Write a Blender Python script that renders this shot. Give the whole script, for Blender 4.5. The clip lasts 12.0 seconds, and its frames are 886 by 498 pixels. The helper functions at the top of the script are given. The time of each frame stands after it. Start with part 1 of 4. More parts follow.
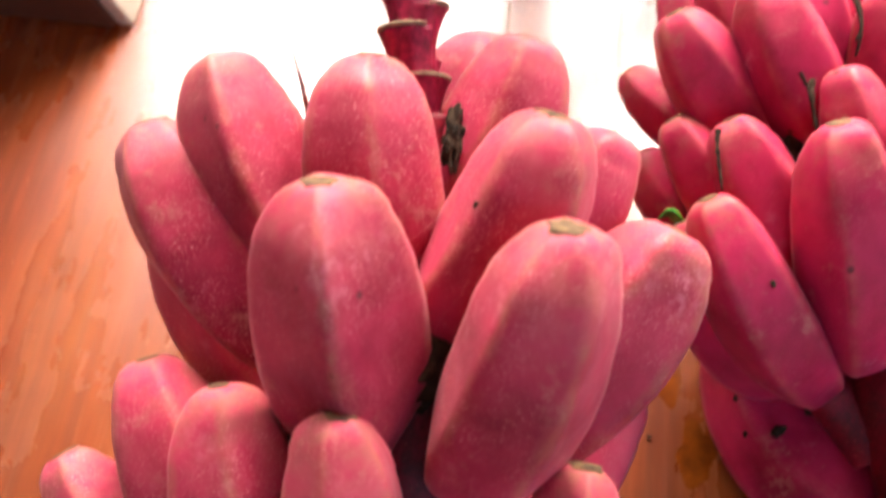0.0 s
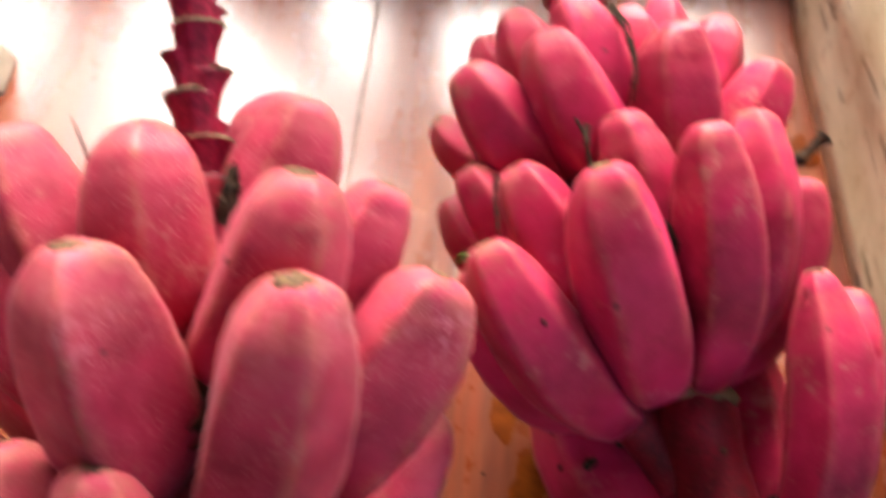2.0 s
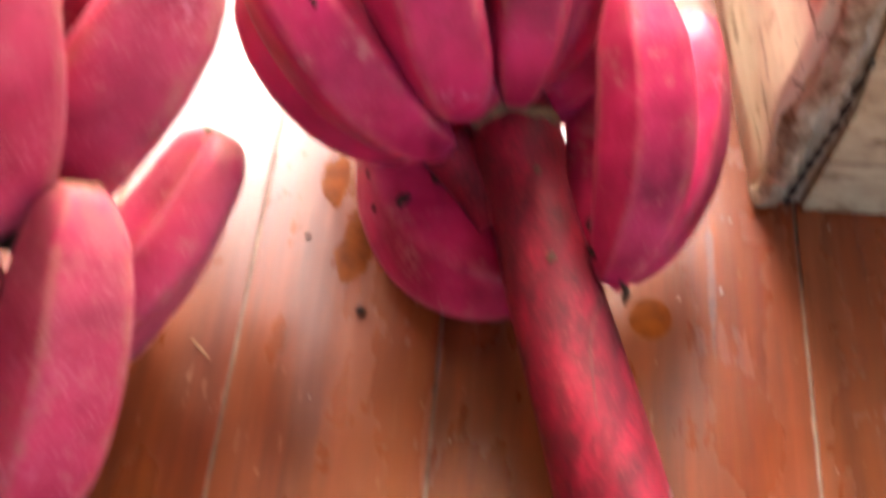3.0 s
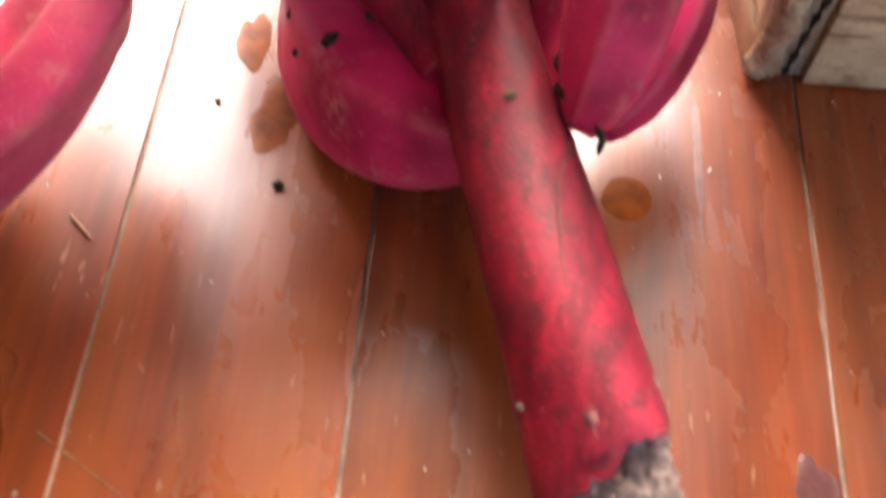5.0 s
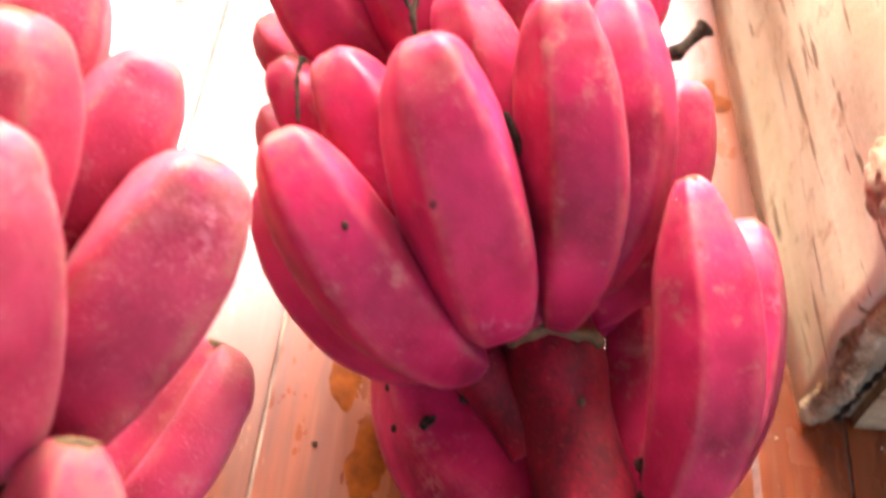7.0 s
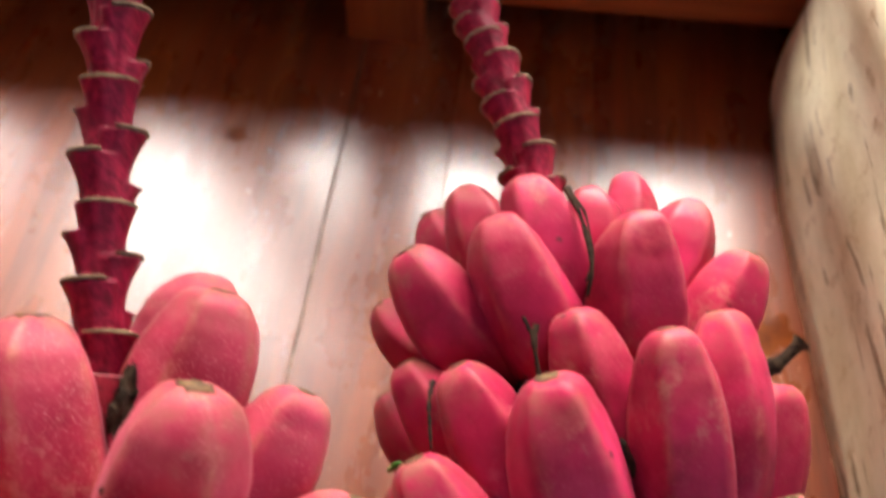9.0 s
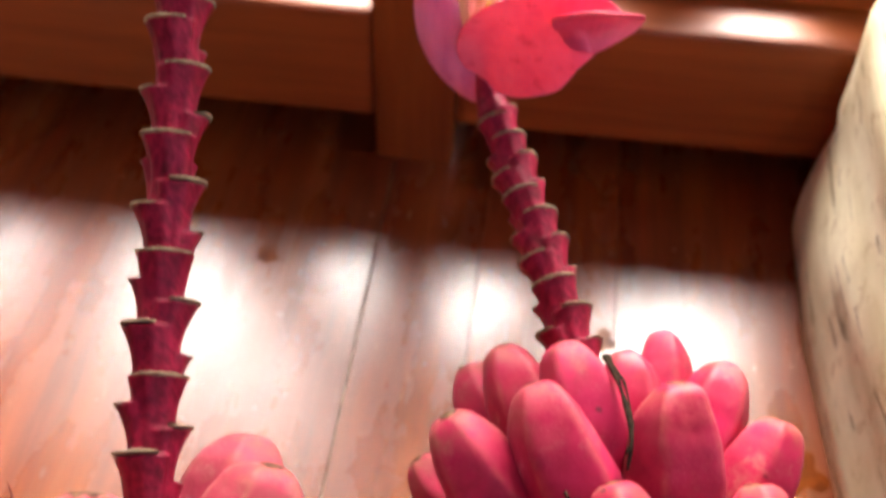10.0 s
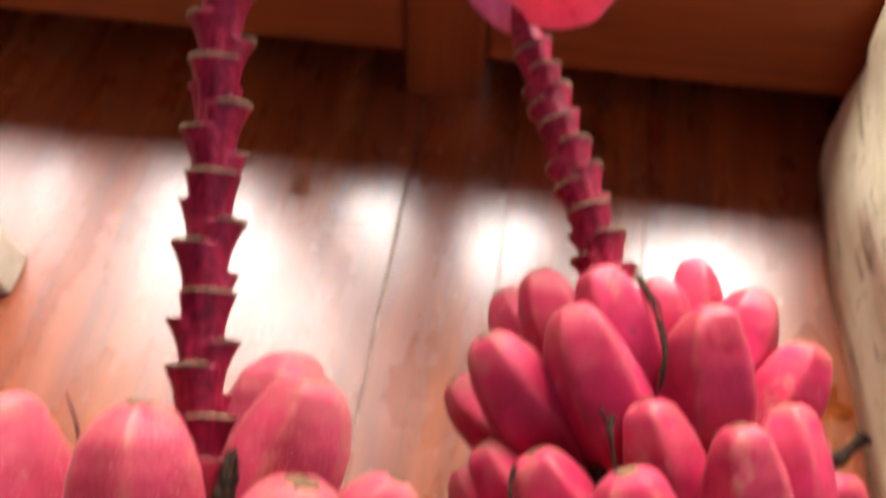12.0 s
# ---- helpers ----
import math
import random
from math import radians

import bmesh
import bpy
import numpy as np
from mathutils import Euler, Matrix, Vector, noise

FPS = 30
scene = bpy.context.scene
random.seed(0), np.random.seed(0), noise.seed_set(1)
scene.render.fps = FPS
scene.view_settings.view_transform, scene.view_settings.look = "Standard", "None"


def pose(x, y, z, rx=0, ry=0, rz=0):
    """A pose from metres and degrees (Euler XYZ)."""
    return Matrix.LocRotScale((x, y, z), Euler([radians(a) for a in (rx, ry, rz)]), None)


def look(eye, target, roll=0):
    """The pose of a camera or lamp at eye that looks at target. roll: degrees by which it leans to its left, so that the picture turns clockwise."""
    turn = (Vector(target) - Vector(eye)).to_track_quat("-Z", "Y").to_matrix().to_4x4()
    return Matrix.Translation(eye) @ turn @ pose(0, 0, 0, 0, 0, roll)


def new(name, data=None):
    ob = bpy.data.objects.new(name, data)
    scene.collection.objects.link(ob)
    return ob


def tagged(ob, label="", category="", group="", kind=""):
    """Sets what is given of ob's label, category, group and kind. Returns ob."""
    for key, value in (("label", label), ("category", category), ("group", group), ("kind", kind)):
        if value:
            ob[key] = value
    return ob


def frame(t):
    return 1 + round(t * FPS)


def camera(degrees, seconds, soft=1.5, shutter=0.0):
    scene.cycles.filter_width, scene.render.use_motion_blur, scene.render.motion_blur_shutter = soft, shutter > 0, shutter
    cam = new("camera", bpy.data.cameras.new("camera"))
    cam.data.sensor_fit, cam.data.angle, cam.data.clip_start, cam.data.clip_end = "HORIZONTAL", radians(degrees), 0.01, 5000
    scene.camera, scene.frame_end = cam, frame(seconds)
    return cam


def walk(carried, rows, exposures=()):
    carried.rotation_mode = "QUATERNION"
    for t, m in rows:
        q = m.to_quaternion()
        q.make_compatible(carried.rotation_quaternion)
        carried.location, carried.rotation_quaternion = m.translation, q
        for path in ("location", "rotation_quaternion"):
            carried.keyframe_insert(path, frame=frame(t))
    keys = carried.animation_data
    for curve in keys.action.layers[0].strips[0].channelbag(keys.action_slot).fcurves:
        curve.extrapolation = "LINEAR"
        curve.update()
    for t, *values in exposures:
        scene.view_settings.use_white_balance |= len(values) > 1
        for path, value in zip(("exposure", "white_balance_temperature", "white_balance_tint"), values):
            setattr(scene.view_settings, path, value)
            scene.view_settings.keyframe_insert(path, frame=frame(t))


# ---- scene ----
cam = camera(44.0, 12.0, soft=2.9, shutter=0.65)
METRES, EYE, TILT, LEAN, TURN = 0.5, 0.362, -56.7, 0.0, 0.0
PATH = [
    (0, (0.024, 0.026, 0.429), (-0.059, 1.053, -1.285), 2.6),
    (0.5, (0.022, 0.041, 0.449), (-0.037, 1.091, -1.252), 3.3),
    (1, (0.03, 0.051, 0.463), (-0.038, 1.131, -1.219), 2.3),
    (1.5, (0.054, 0.052, 0.469), (-0.043, 1.136, -1.209), -0.0),
    (2, (0.099, 0.028, 0.445), (-0.003, 1.115, -1.23), -0.4),
    (2.5, (0.151, 0.008, 0.406), (0.037, 1.066, -1.287), -1.1),
    (3, (0.181, -0.023, 0.365), (0.049, 1.023, -1.335), -2.7),
    (3.2, (0.196, -0.038, 0.347), (0.034, 1.016, -1.345), -3.6),
    (4.8, (0.19, -0.034, 0.276), (0.141, 1.036, -1.413), 1.8),
    (5, (0.185, -0.027, 0.279), (0.137, 1.056, -1.401), 2.1),
    (5.5, (0.177, -0.007, 0.3), (0.13, 1.095, -1.369), 2.2),
    (6, (0.172, 0.01, 0.322), (0.115, 1.144, -1.325), 2.0),
    (6.5, (0.166, 0.021, 0.339), (0.097, 1.179, -1.29), 1.5),
    (7, (0.154, 0.034, 0.36), (0.077, 1.206, -1.259), 1.7),
    (7.2, (0.149, 0.037, 0.365), (0.071, 1.222, -1.244), 1.8),
    (8.8, (0.123, 0.074, 0.422), (0.003, 1.311, -1.145), 1.2),
    (9, (0.117, 0.078, 0.429), (-0.006, 1.33, -1.126), 1.0),
    (9.5, (0.108, 0.088, 0.442), (-0.029, 1.376, -1.082), 0.9),
    (10, (0.099, 0.102, 0.461), (-0.035, 1.422, -1.035), 1.9),
    (10.5, (0.093, 0.108, 0.474), (-0.044, 1.462, -0.992), 2.3),
    (11, (0.087, 0.111, 0.48), (-0.045, 1.473, -0.978), 2.8),
    (11.5, (0.089, 0.11, 0.478), (-0.048, 1.454, -0.996), 2.4),
    (12, (0.092, 0.087, 0.461), (-0.058, 1.339, -1.09), 1.5),
]
walk(cam, [(t, look(eye, target, roll)) for t, eye, target, roll in PATH],
     [(0.0, 3.12), (1.0, 2.65), (1.5, 2.42), (2.0, 2.8), (2.5, 3.5), (3.2, 3.72), (5.0, 3.78), (6.0, 4.0), (7.0, 3.82), (9.0, 2.38), (10.5, 2.72), (11.5, 2.72), (12.0, 2.58)])
cam.data.dof.use_dof, cam.data.dof.focus_distance, cam.data.dof.aperture_fstop = True, 0.36, 9.5

# ---- light ----
world = bpy.data.worlds.new("sky")
scene.world = world
world.use_nodes = True
wn = world.node_tree.nodes
sky = wn.new("ShaderNodeTexSky")
sky.sky_type, sky.sun_disc = "NISHITA", False
sky.sun_elevation, sky.sun_rotation = radians(45), radians(0)
sky.air_density, sky.dust_density, sky.ozone_density = 0.47, 8.5, 0.8
wn["Background"].inputs["Strength"].default_value = 0.13
world.node_tree.links.new(sky.outputs["Color"], wn["Background"].inputs["Color"])
sun = new("sun", bpy.data.lights.new("sun", "SUN"))
sun.data.energy, sun.data.angle, sun.data.color = 2.3, radians(58), (1.0, 0.97, 0.95)
sun.matrix_world = look((0.0, 0.70, 0.71), (0, 0, 0))


# ---- materials ----
def material(name, rough=0.6, spec=0.5):
    m = bpy.data.materials.new(name)
    m.use_nodes = True
    b = m.node_tree.nodes["Principled BSDF"]
    b.inputs["Roughness"].default_value = rough
    b.inputs["Specular IOR Level"].default_value = spec
    return m, m.node_tree, b


def node(tree, kind, **values):
    n = tree.nodes.new(kind)
    for k, v in values.items():
        n.inputs[k.replace("_", " ")].default_value = v
    return n


def coords(tree, scale=(1, 1, 1), seeded=True):
    """Object coordinates, shifted by a random step for each object."""
    tc, mp = tree.nodes.new("ShaderNodeTexCoord"), tree.nodes.new("ShaderNodeMapping")
    mp.inputs["Scale"].default_value = scale
    tree.links.new(tc.outputs["Object"], mp.inputs["Vector"])
    if seeded:
        oi, mu = tree.nodes.new("ShaderNodeObjectInfo"), tree.nodes.new("ShaderNodeMath")
        mu.operation = "MULTIPLY"
        mu.inputs[1].default_value = 37.0
        tree.links.new(oi.outputs["Random"], mu.inputs[0])
        tree.links.new(mu.outputs[0], mp.inputs["Location"])
    return mp.outputs["Vector"]


def noise_fac(tree, vec, scale, detail=4, lo=0.35, hi=0.65, rough=0.6):
    """Noise drawn out between lo and hi to 0..1."""
    n = node(tree, "ShaderNodeTexNoise", Scale=scale, Detail=detail, Roughness=rough)
    tree.links.new(vec, n.inputs["Vector"])
    r = tree.nodes.new("ShaderNodeMapRange")
    r.inputs["From Min"].default_value, r.inputs["From Max"].default_value = lo, hi
    tree.links.new(n.outputs["Fac"], r.inputs["Value"])
    return r.outputs["Result"]


def mix(tree, fac, a, b):
    """Mixes two colours (sockets or triples) by fac (socket or number)."""
    m = tree.nodes.new("ShaderNodeMix")
    m.data_type = "RGBA"
    for key, v in (("Factor", fac), ("A", a), ("B", b)):
        sock = [s for s in m.inputs if s.name == key and s.enabled and (key == "Factor" or s.type == "RGBA")][0]
        if isinstance(v, bpy.types.NodeSocket):
            tree.links.new(v, sock)
        else:
            sock.default_value = v if key == "Factor" else (*v, 1)
    return [s for s in m.outputs if s.type == "RGBA"][0]


def times(tree, a, b, op="MULTIPLY"):
    m = tree.nodes.new("ShaderNodeMath")
    m.operation, m.use_clamp = op, op != "POWER"
    for i, v in enumerate((a, b)):
        if isinstance(v, bpy.types.NodeSocket):
            tree.links.new(v, m.inputs[i])
        else:
            m.inputs[i].default_value = v
    return m.outputs[0]


def attribute(tree, name):
    a = tree.nodes.new("ShaderNodeAttribute")
    a.attribute_name = name
    return a.outputs["Fac"]


def bump(tree, bsdf, height, strength=0.3, distance=0.001):
    b = tree.nodes.new("ShaderNodeBump")
    b.inputs["Strength"].default_value, b.inputs["Distance"].default_value = strength, distance
    tree.links.new(height, b.inputs["Height"])
    tree.links.new(b.outputs["Normal"], bsdf.inputs["Normal"])


def skin_material(name, pink, deep, fuzz, tan_amount, tan):
    """Velvety fruit skin: pink with deeper blotches, tan ridges and scuffs, dark specks."""
    m, tr, b = material(name, 0.45, 0.15)
    v = coords(tr)
    col = mix(tr, noise_fac(tr, v, 28, 3, 0.3, 0.7), deep, pink)
    pale = mix(tr, fuzz, pink, (0.80, 0.30, 0.30))
    tipward = times(tr, attribute(tr, "along"), 4.0, "POWER")
    col = mix(tr, times(tr, tipward, noise_fac(tr, v, 60, 4, 0.3, 0.75)), col, pale)
    col = mix(tr, times(tr, times(tr, attribute(tr, "ridge"), noise_fac(tr, v, 150, 5, 0.36, 0.62)), tan_amount), col, tan)
    scuff = times(tr, noise_fac(tr, v, 45, 6, 0.56, 0.66, 0.75), noise_fac(tr, v, 260, 3, 0.4, 0.6))
    col = mix(tr, times(tr, scuff, 0.6), col, (0.40, 0.16, 0.12))
    rub = times(tr, noise_fac(tr, v, 24, 3, 0.60, 0.70), noise_fac(tr, v, 230, 5, 0.48, 0.62, 0.7))
    col = mix(tr, times(tr, rub, 0.5), col, (0.62, 0.22, 0.26))
    bruise = times(tr, noise_fac(tr, v, 34, 5, 0.57, 0.70, 0.7), noise_fac(tr, v, 130, 4, 0.35, 0.6))
    col = mix(tr, times(tr, bruise, 0.5), col, (0.15, 0.010, 0.013))
    tipbrown = times(tr, times(tr, attribute(tr, "along"), 9.0, "POWER"), noise_fac(tr, v, 120, 5, 0.4, 0.62))
    col = mix(tr, times(tr, tipbrown, 0.8), col, (0.22, 0.09, 0.05))
    speck = tr.nodes.new("ShaderNodeTexVoronoi")
    speck.inputs["Scale"].default_value = 75
    tr.links.new(v, speck.inputs["Vector"])
    dot = tr.nodes.new("ShaderNodeMapRange")
    dot.inputs["From Min"].default_value, dot.inputs["From Max"].default_value = 0.13, 0.07
    tr.links.new(speck.outputs["Distance"], dot.inputs["Value"])
    col = mix(tr, times(tr, times(tr, dot.outputs["Result"], noise_fac(tr, v, 33, 2, 0.56, 0.60)), 0.85), col, (0.06, 0.02, 0.02))
    hair = node(tr, "ShaderNodeTexNoise", Scale=1500, Detail=2)
    tr.links.new(v, hair.inputs["Vector"])
    grain = tr.nodes.new("ShaderNodeMapRange")
    grain.inputs["From Min"].default_value, grain.inputs["From Max"].default_value = 0.58, 0.70
    tr.links.new(hair.outputs["Fac"], grain.inputs["Value"])
    col = mix(tr, times(tr, times(tr, grain.outputs["Result"], fuzz * 2.8), noise_fac(tr, v, 50, 3, 0.35, 0.65)), col, (0.80, 0.36, 0.32))
    tr.links.new(col, b.inputs["Base Color"])
    b.inputs["Sheen Weight"].default_value = 0.01 + fuzz * 0.35
    b.inputs["Sheen Roughness"].default_value = 0.4
    b.inputs["Sheen Tint"].default_value = (1.0, 0.62, 0.66, 1)
    b.inputs["Subsurface Weight"].default_value = 0.02
    b.inputs["Subsurface Radius"].default_value = (1.0, 0.25, 0.25)
    b.inputs["Subsurface Scale"].default_value = 0.004
    rough = tr.nodes.new("ShaderNodeMapRange")
    rough.inputs["To Min"].default_value, rough.inputs["To Max"].default_value = 0.36, 0.56
    tr.links.new(noise_fac(tr, v, 90, 4), rough.inputs["Value"])
    tr.links.new(rough.outputs["Result"], b.inputs["Roughness"])
    bump(tr, b, noise_fac(tr, v, 320, 5, 0.2, 0.8), 0.18, 0.0006)
    return m


def streaked(name, a, b2, stain, scale=(60, 60, 8), rough=0.5, fine=500, spec=0.4, stain_at=(0.56, 0.68), cracks=None, speck=0.0):
    """Fibrous surface: two tones in streaks along z with stains and fine relief."""
    m, tr, b = material(name, rough, spec)
    v, s = coords(tr), coords(tr, scale)
    col = mix(tr, noise_fac(tr, s, 1.0, 5, 0.35, 0.65), a, b2)
    col = mix(tr, times(tr, noise_fac(tr, v, 70, 5, *stain_at, 0.7), 0.8), col, stain)
    if speck:
        col = mix(tr, times(tr, noise_fac(tr, v, 480, 3, 0.50, 0.64), speck), col, stain)
        col = mix(tr, times(tr, noise_fac(tr, v, 620, 2, 0.62, 0.70), speck * 0.5), col, (0.40, 0.10, 0.07))
    if cracks:
        line = noise_fac(tr, coords(tr, cracks), 1.0, 3, 0.60, 0.66)
        col = mix(tr, times(tr, line, 0.75), col, (0.10, 0.055, 0.025))
        broad = noise_fac(tr, v, 11, 4, 0.42, 0.70)
        col = mix(tr, times(tr, broad, 0.45), col, stain)
    tr.links.new(col, b.inputs["Base Color"])
    bump(tr, b, noise_fac(tr, v, fine, 4, 0.2, 0.8), 0.3, 0.0006)
    return m


def varnished(name, dark, light, rough, grain=(95, 5, 95), wear=0.0):
    """Varnished timber with grain along y."""
    m, tr, b = material(name, rough, 0.65 if wear else 0.5)
    s, v = coords(tr, grain), coords(tr)
    base = mix(tr, noise_fac(tr, s, 1.0, 6, 0.3, 0.7, 0.65), dark, light)
    base = mix(tr, times(tr, noise_fac(tr, coords(tr, tuple(3 if g < 20 else 14 for g in grain)), 1.0, 3, 0.35, 0.7), 0.55), base, tuple(0.55 * c for c in dark))
    oi, tone = tr.nodes.new("ShaderNodeObjectInfo"), tr.nodes.new("ShaderNodeMapRange")
    tone.inputs["To Min"].default_value, tone.inputs["To Max"].default_value = 0.0, 0.4
    tr.links.new(oi.outputs["Random"], tone.inputs["Value"])
    base = mix(tr, tone.outputs["Result"], base, light)
    if wear:
        worn = times(tr, noise_fac(tr, coords(tr, (26, 5, 26)), 1.0, 6, 0.4, 0.75, 0.6), wear)
        base = mix(tr, worn, base, (0.30, 0.095, 0.021))
        figure = noise_fac(tr, coords(tr, (34, 2.5, 34)), 1.0, 5, 0.50, 0.62, 0.7)
        base = mix(tr, times(tr, figure, 0.5), base, tuple(0.6 * c for c in dark))
        whole = coords(tr, seeded=False)
        flake = noise_fac(tr, whole, 17, 5, 0.46, 0.58, 0.6)
        smear = noise_fac(tr, coords(tr, (30, 12, 30), False), 1.0, 4, 0.50, 0.60, 0.6)
        base = mix(tr, times(tr, times(tr, flake, smear), 0.07), base, (0.42, 0.17, 0.075))
        scratch = noise_fac(tr, coords(tr, (300, 14, 60)), 1.0, 5, 0.52, 0.8)
        base = mix(tr, times(tr, scratch, 0.10), base, (0.5, 0.28, 0.18))
        nick = noise_fac(tr, coords(tr, (420, 60, 420)), 1.0, 2, 0.70, 0.74)
        base = mix(tr, times(tr, nick, 0.5), base, (0.45, 0.25, 0.14))
        r = tr.nodes.new("ShaderNodeMapRange")
        r.inputs["To Min"].default_value, r.inputs["To Max"].default_value = rough - 0.06, rough + 0.12
        dull = times(tr, times(tr, noise_fac(tr, coords(tr, (40, 9, 40)), 1.0, 5, 0.3, 0.75), 0.55), times(tr, flake, 0.13), "ADD")
        tr.links.new(dull, r.inputs["Value"])
        tr.links.new(r.outputs["Result"], b.inputs["Roughness"])
    tr.links.new(base, b.inputs["Base Color"])
    relief = noise_fac(tr, s, 1.0, 6, 0.2, 0.8, 0.65)
    if wear:
        relief = times(tr, times(tr, relief, 0.8), times(tr, flake, 0.2), "ADD")
    bump(tr, b, relief, 0.12, 0.0006)
    return m


def plain(name, colour, second, scale=40, rough=0.7, relief=0.3, distance=0.001, spec=0.4):
    m, tr, b = material(name, rough, spec)
    v = coords(tr)
    tr.links.new(mix(tr, noise_fac(tr, v, scale, 5), colour, second), b.inputs["Base Color"])
    bump(tr, b, noise_fac(tr, v, scale * 5, 4, 0.2, 0.8), relief, distance)
    return m


SKIN_R = skin_material("pink_skin", (0.50, 0.018, 0.084), (0.15, 0.0025, 0.014), 0.04, 0.32, (0.46, 0.16, 0.11))
SKIN_L = skin_material("downy_pink_skin", (0.48, 0.034, 0.084), (0.19, 0.007, 0.024), 0.22, 0.6, (0.34, 0.15, 0.085))
TIP = plain("withered_tip", (0.045, 0.022, 0.012), (0.19, 0.11, 0.04), 300, 0.9, 0.6)
STEM = streaked("crimson_stem", (0.090, 0.003, 0.009), (0.24, 0.007, 0.021), (0.050, 0.007, 0.008), (150, 50, 50), 0.45, 700, 0.22, (0.47, 0.68), None, 0.55)
STALK = streaked("crimson_stalk", (0.15, 0.003, 0.016), (0.32, 0.010, 0.042), (0.10, 0.006, 0.012), (420, 420, 22), 0.5, 500, 0.2)
SCAR = plain("tan_scar", (0.15, 0.095, 0.05), (0.31, 0.22, 0.125), 350, 0.85, 0.5)
RING = plain("olive_scar", (0.10, 0.055, 0.022), (0.19, 0.11, 0.045), 200, 0.8, 0.5)
PITH = plain("cut_pith", (0.17, 0.075, 0.05), (0.62, 0.47, 0.38), 330, 0.9, 1.0, 0.003)
FRAY = plain("frayed_rind", (0.10, 0.02, 0.022), (0.26, 0.11, 0.09), 240, 0.85, 0.6)
# black of withered parts; also colours the lumps standing in for gap shade
DRY_AND_SHADE = plain("withered_style", (0.006, 0.004, 0.003), (0.055, 0.034, 0.020), 260, 0.95, 0.6, 0.001, 0.1)
BOARD = varnished("varnished_board", (0.085, 0.010, 0.002), (0.245, 0.043, 0.006), 0.29, wear=0.5)
RAIL = varnished("varnished_rail", (0.17, 0.034, 0.006), (0.34, 0.085, 0.016), 0.4, (5, 95, 95))
POST = varnished("varnished_post", (0.15, 0.030, 0.006), (0.30, 0.075, 0.015), 0.24, (95, 95, 5))
UNDER = plain("joint_filler", (0.09, 0.06, 0.04), (0.32, 0.24, 0.17), 60, 0.9)


# ---- building helpers ----
def mesh_object(name, bm, mat, parent=None, label="", smooth=True):
    me = bpy.data.meshes.new(name)
    bm.normal_update()
    bm.to_mesh(me)
    bm.free()
    me.materials.append(mat)
    if smooth:
        for p in me.polygons:
            p.use_smooth = True
    ob = new(name, me)
    if parent:
        ob.parent = parent
    if label:
        tagged(ob, label)
    return ob


def part(name, bm, mat, parent, label="", smooth=True):
    return mesh_object(name, bm, mat, parent, label, smooth)


def empty(name, at=(0, 0, 0)):
    e = new(name)
    e.location, e.empty_display_size = at, 0.02
    return e


def frames_along(points):
    """Tangent and two normals, carried along a line of points."""
    pts = [Vector(p) for p in points]
    out, n = [], None
    for i, p in enumerate(pts):
        t = (pts[min(i + 1, len(pts) - 1)] - pts[max(i - 1, 0)]).normalized()
        if n is None:
            n = Vector((0, 0, 1)) - t * t.z
            if n.length < 0.1:
                n = Vector((0, 1, 0)) - t * t.y
        n = (n - t * n.dot(t)).normalized()
        out.append((p, t, n, t.cross(n)))
    return out


def loft(points, radius, segs, caps=(True, True), layers=None):
    """Skin round a line. radius(i, share, angle) in metres. layers(share, angle): values stored by name."""
    bm = bmesh.new()
    fr, rings = frames_along(points), []
    names = list(layers(0.0, 0.0)) if layers else []
    lay = {k: bm.verts.layers.float.new(k) for k in names}
    n = len(fr)
    for i, (p, t, a, b) in enumerate(fr):
        ring = []
        for k in range(segs):
            th = 2 * math.pi * k / segs
            r = radius(i, i / (n - 1), th)
            v = bm.verts.new(p + (a * math.cos(th) + b * math.sin(th)) * r)
            if names:
                for key, val in layers(i / (n - 1), th).items():
                    v[lay[key]] = val
            ring.append(v)
        rings.append(ring)
    for r0, r1 in zip(rings, rings[1:]):
        for k in range(segs):
            bm.faces.new((r0[k], r0[(k + 1) % segs], r1[(k + 1) % segs], r1[k]))
    if caps[0]:
        bm.faces.new(rings[0][::-1])
    if caps[1]:
        bm.faces.new(rings[-1])
    return bm


def spline(points, count):
    """Smooth line through the points, evenly stepped by parameter."""
    pts = [Vector(p) for p in points]
    out = []
    for j in range(count):
        s = j / (count - 1) * (len(pts) - 1)
        i = min(int(s), len(pts) - 2)
        u = s - i
        p0, p1, p2, p3 = pts[max(i - 1, 0)], pts[i], pts[i + 1], pts[min(i + 2, len(pts) - 1)]
        out.append(0.5 * (2 * p1 + (p2 - p0) * u + (2 * p0 - 5 * p1 + 4 * p2 - p3) * u * u + (3 * p1 - p0 - 3 * p2 + p3) * u ** 3))
    return out


def interp(table, u):
    for (u0, v0), (u1, v1) in zip(table, table[1:]):
        if u <= u1:
            k = (u - u0) / (u1 - u0)
            k = k * k * (3 - 2 * k) * 0.4 + k * 0.6
            return v0 + (v1 - v0) * k
    return table[-1][1]


def block(x0, x1, y0, y1, z0, z1, bevel=0.002):
    bm = bmesh.new()
    bmesh.ops.create_cube(bm, size=1, matrix=Matrix.LocRotScale(((x0 + x1) / 2, (y0 + y1) / 2, (z0 + z1) / 2), None, (x1 - x0, y1 - y0, z1 - z0)))
    if bevel:
        bmesh.ops.bevel(bm, geom=bm.edges[:], offset=bevel, segments=2, affect="EDGES", profile=0.6)
    return bm


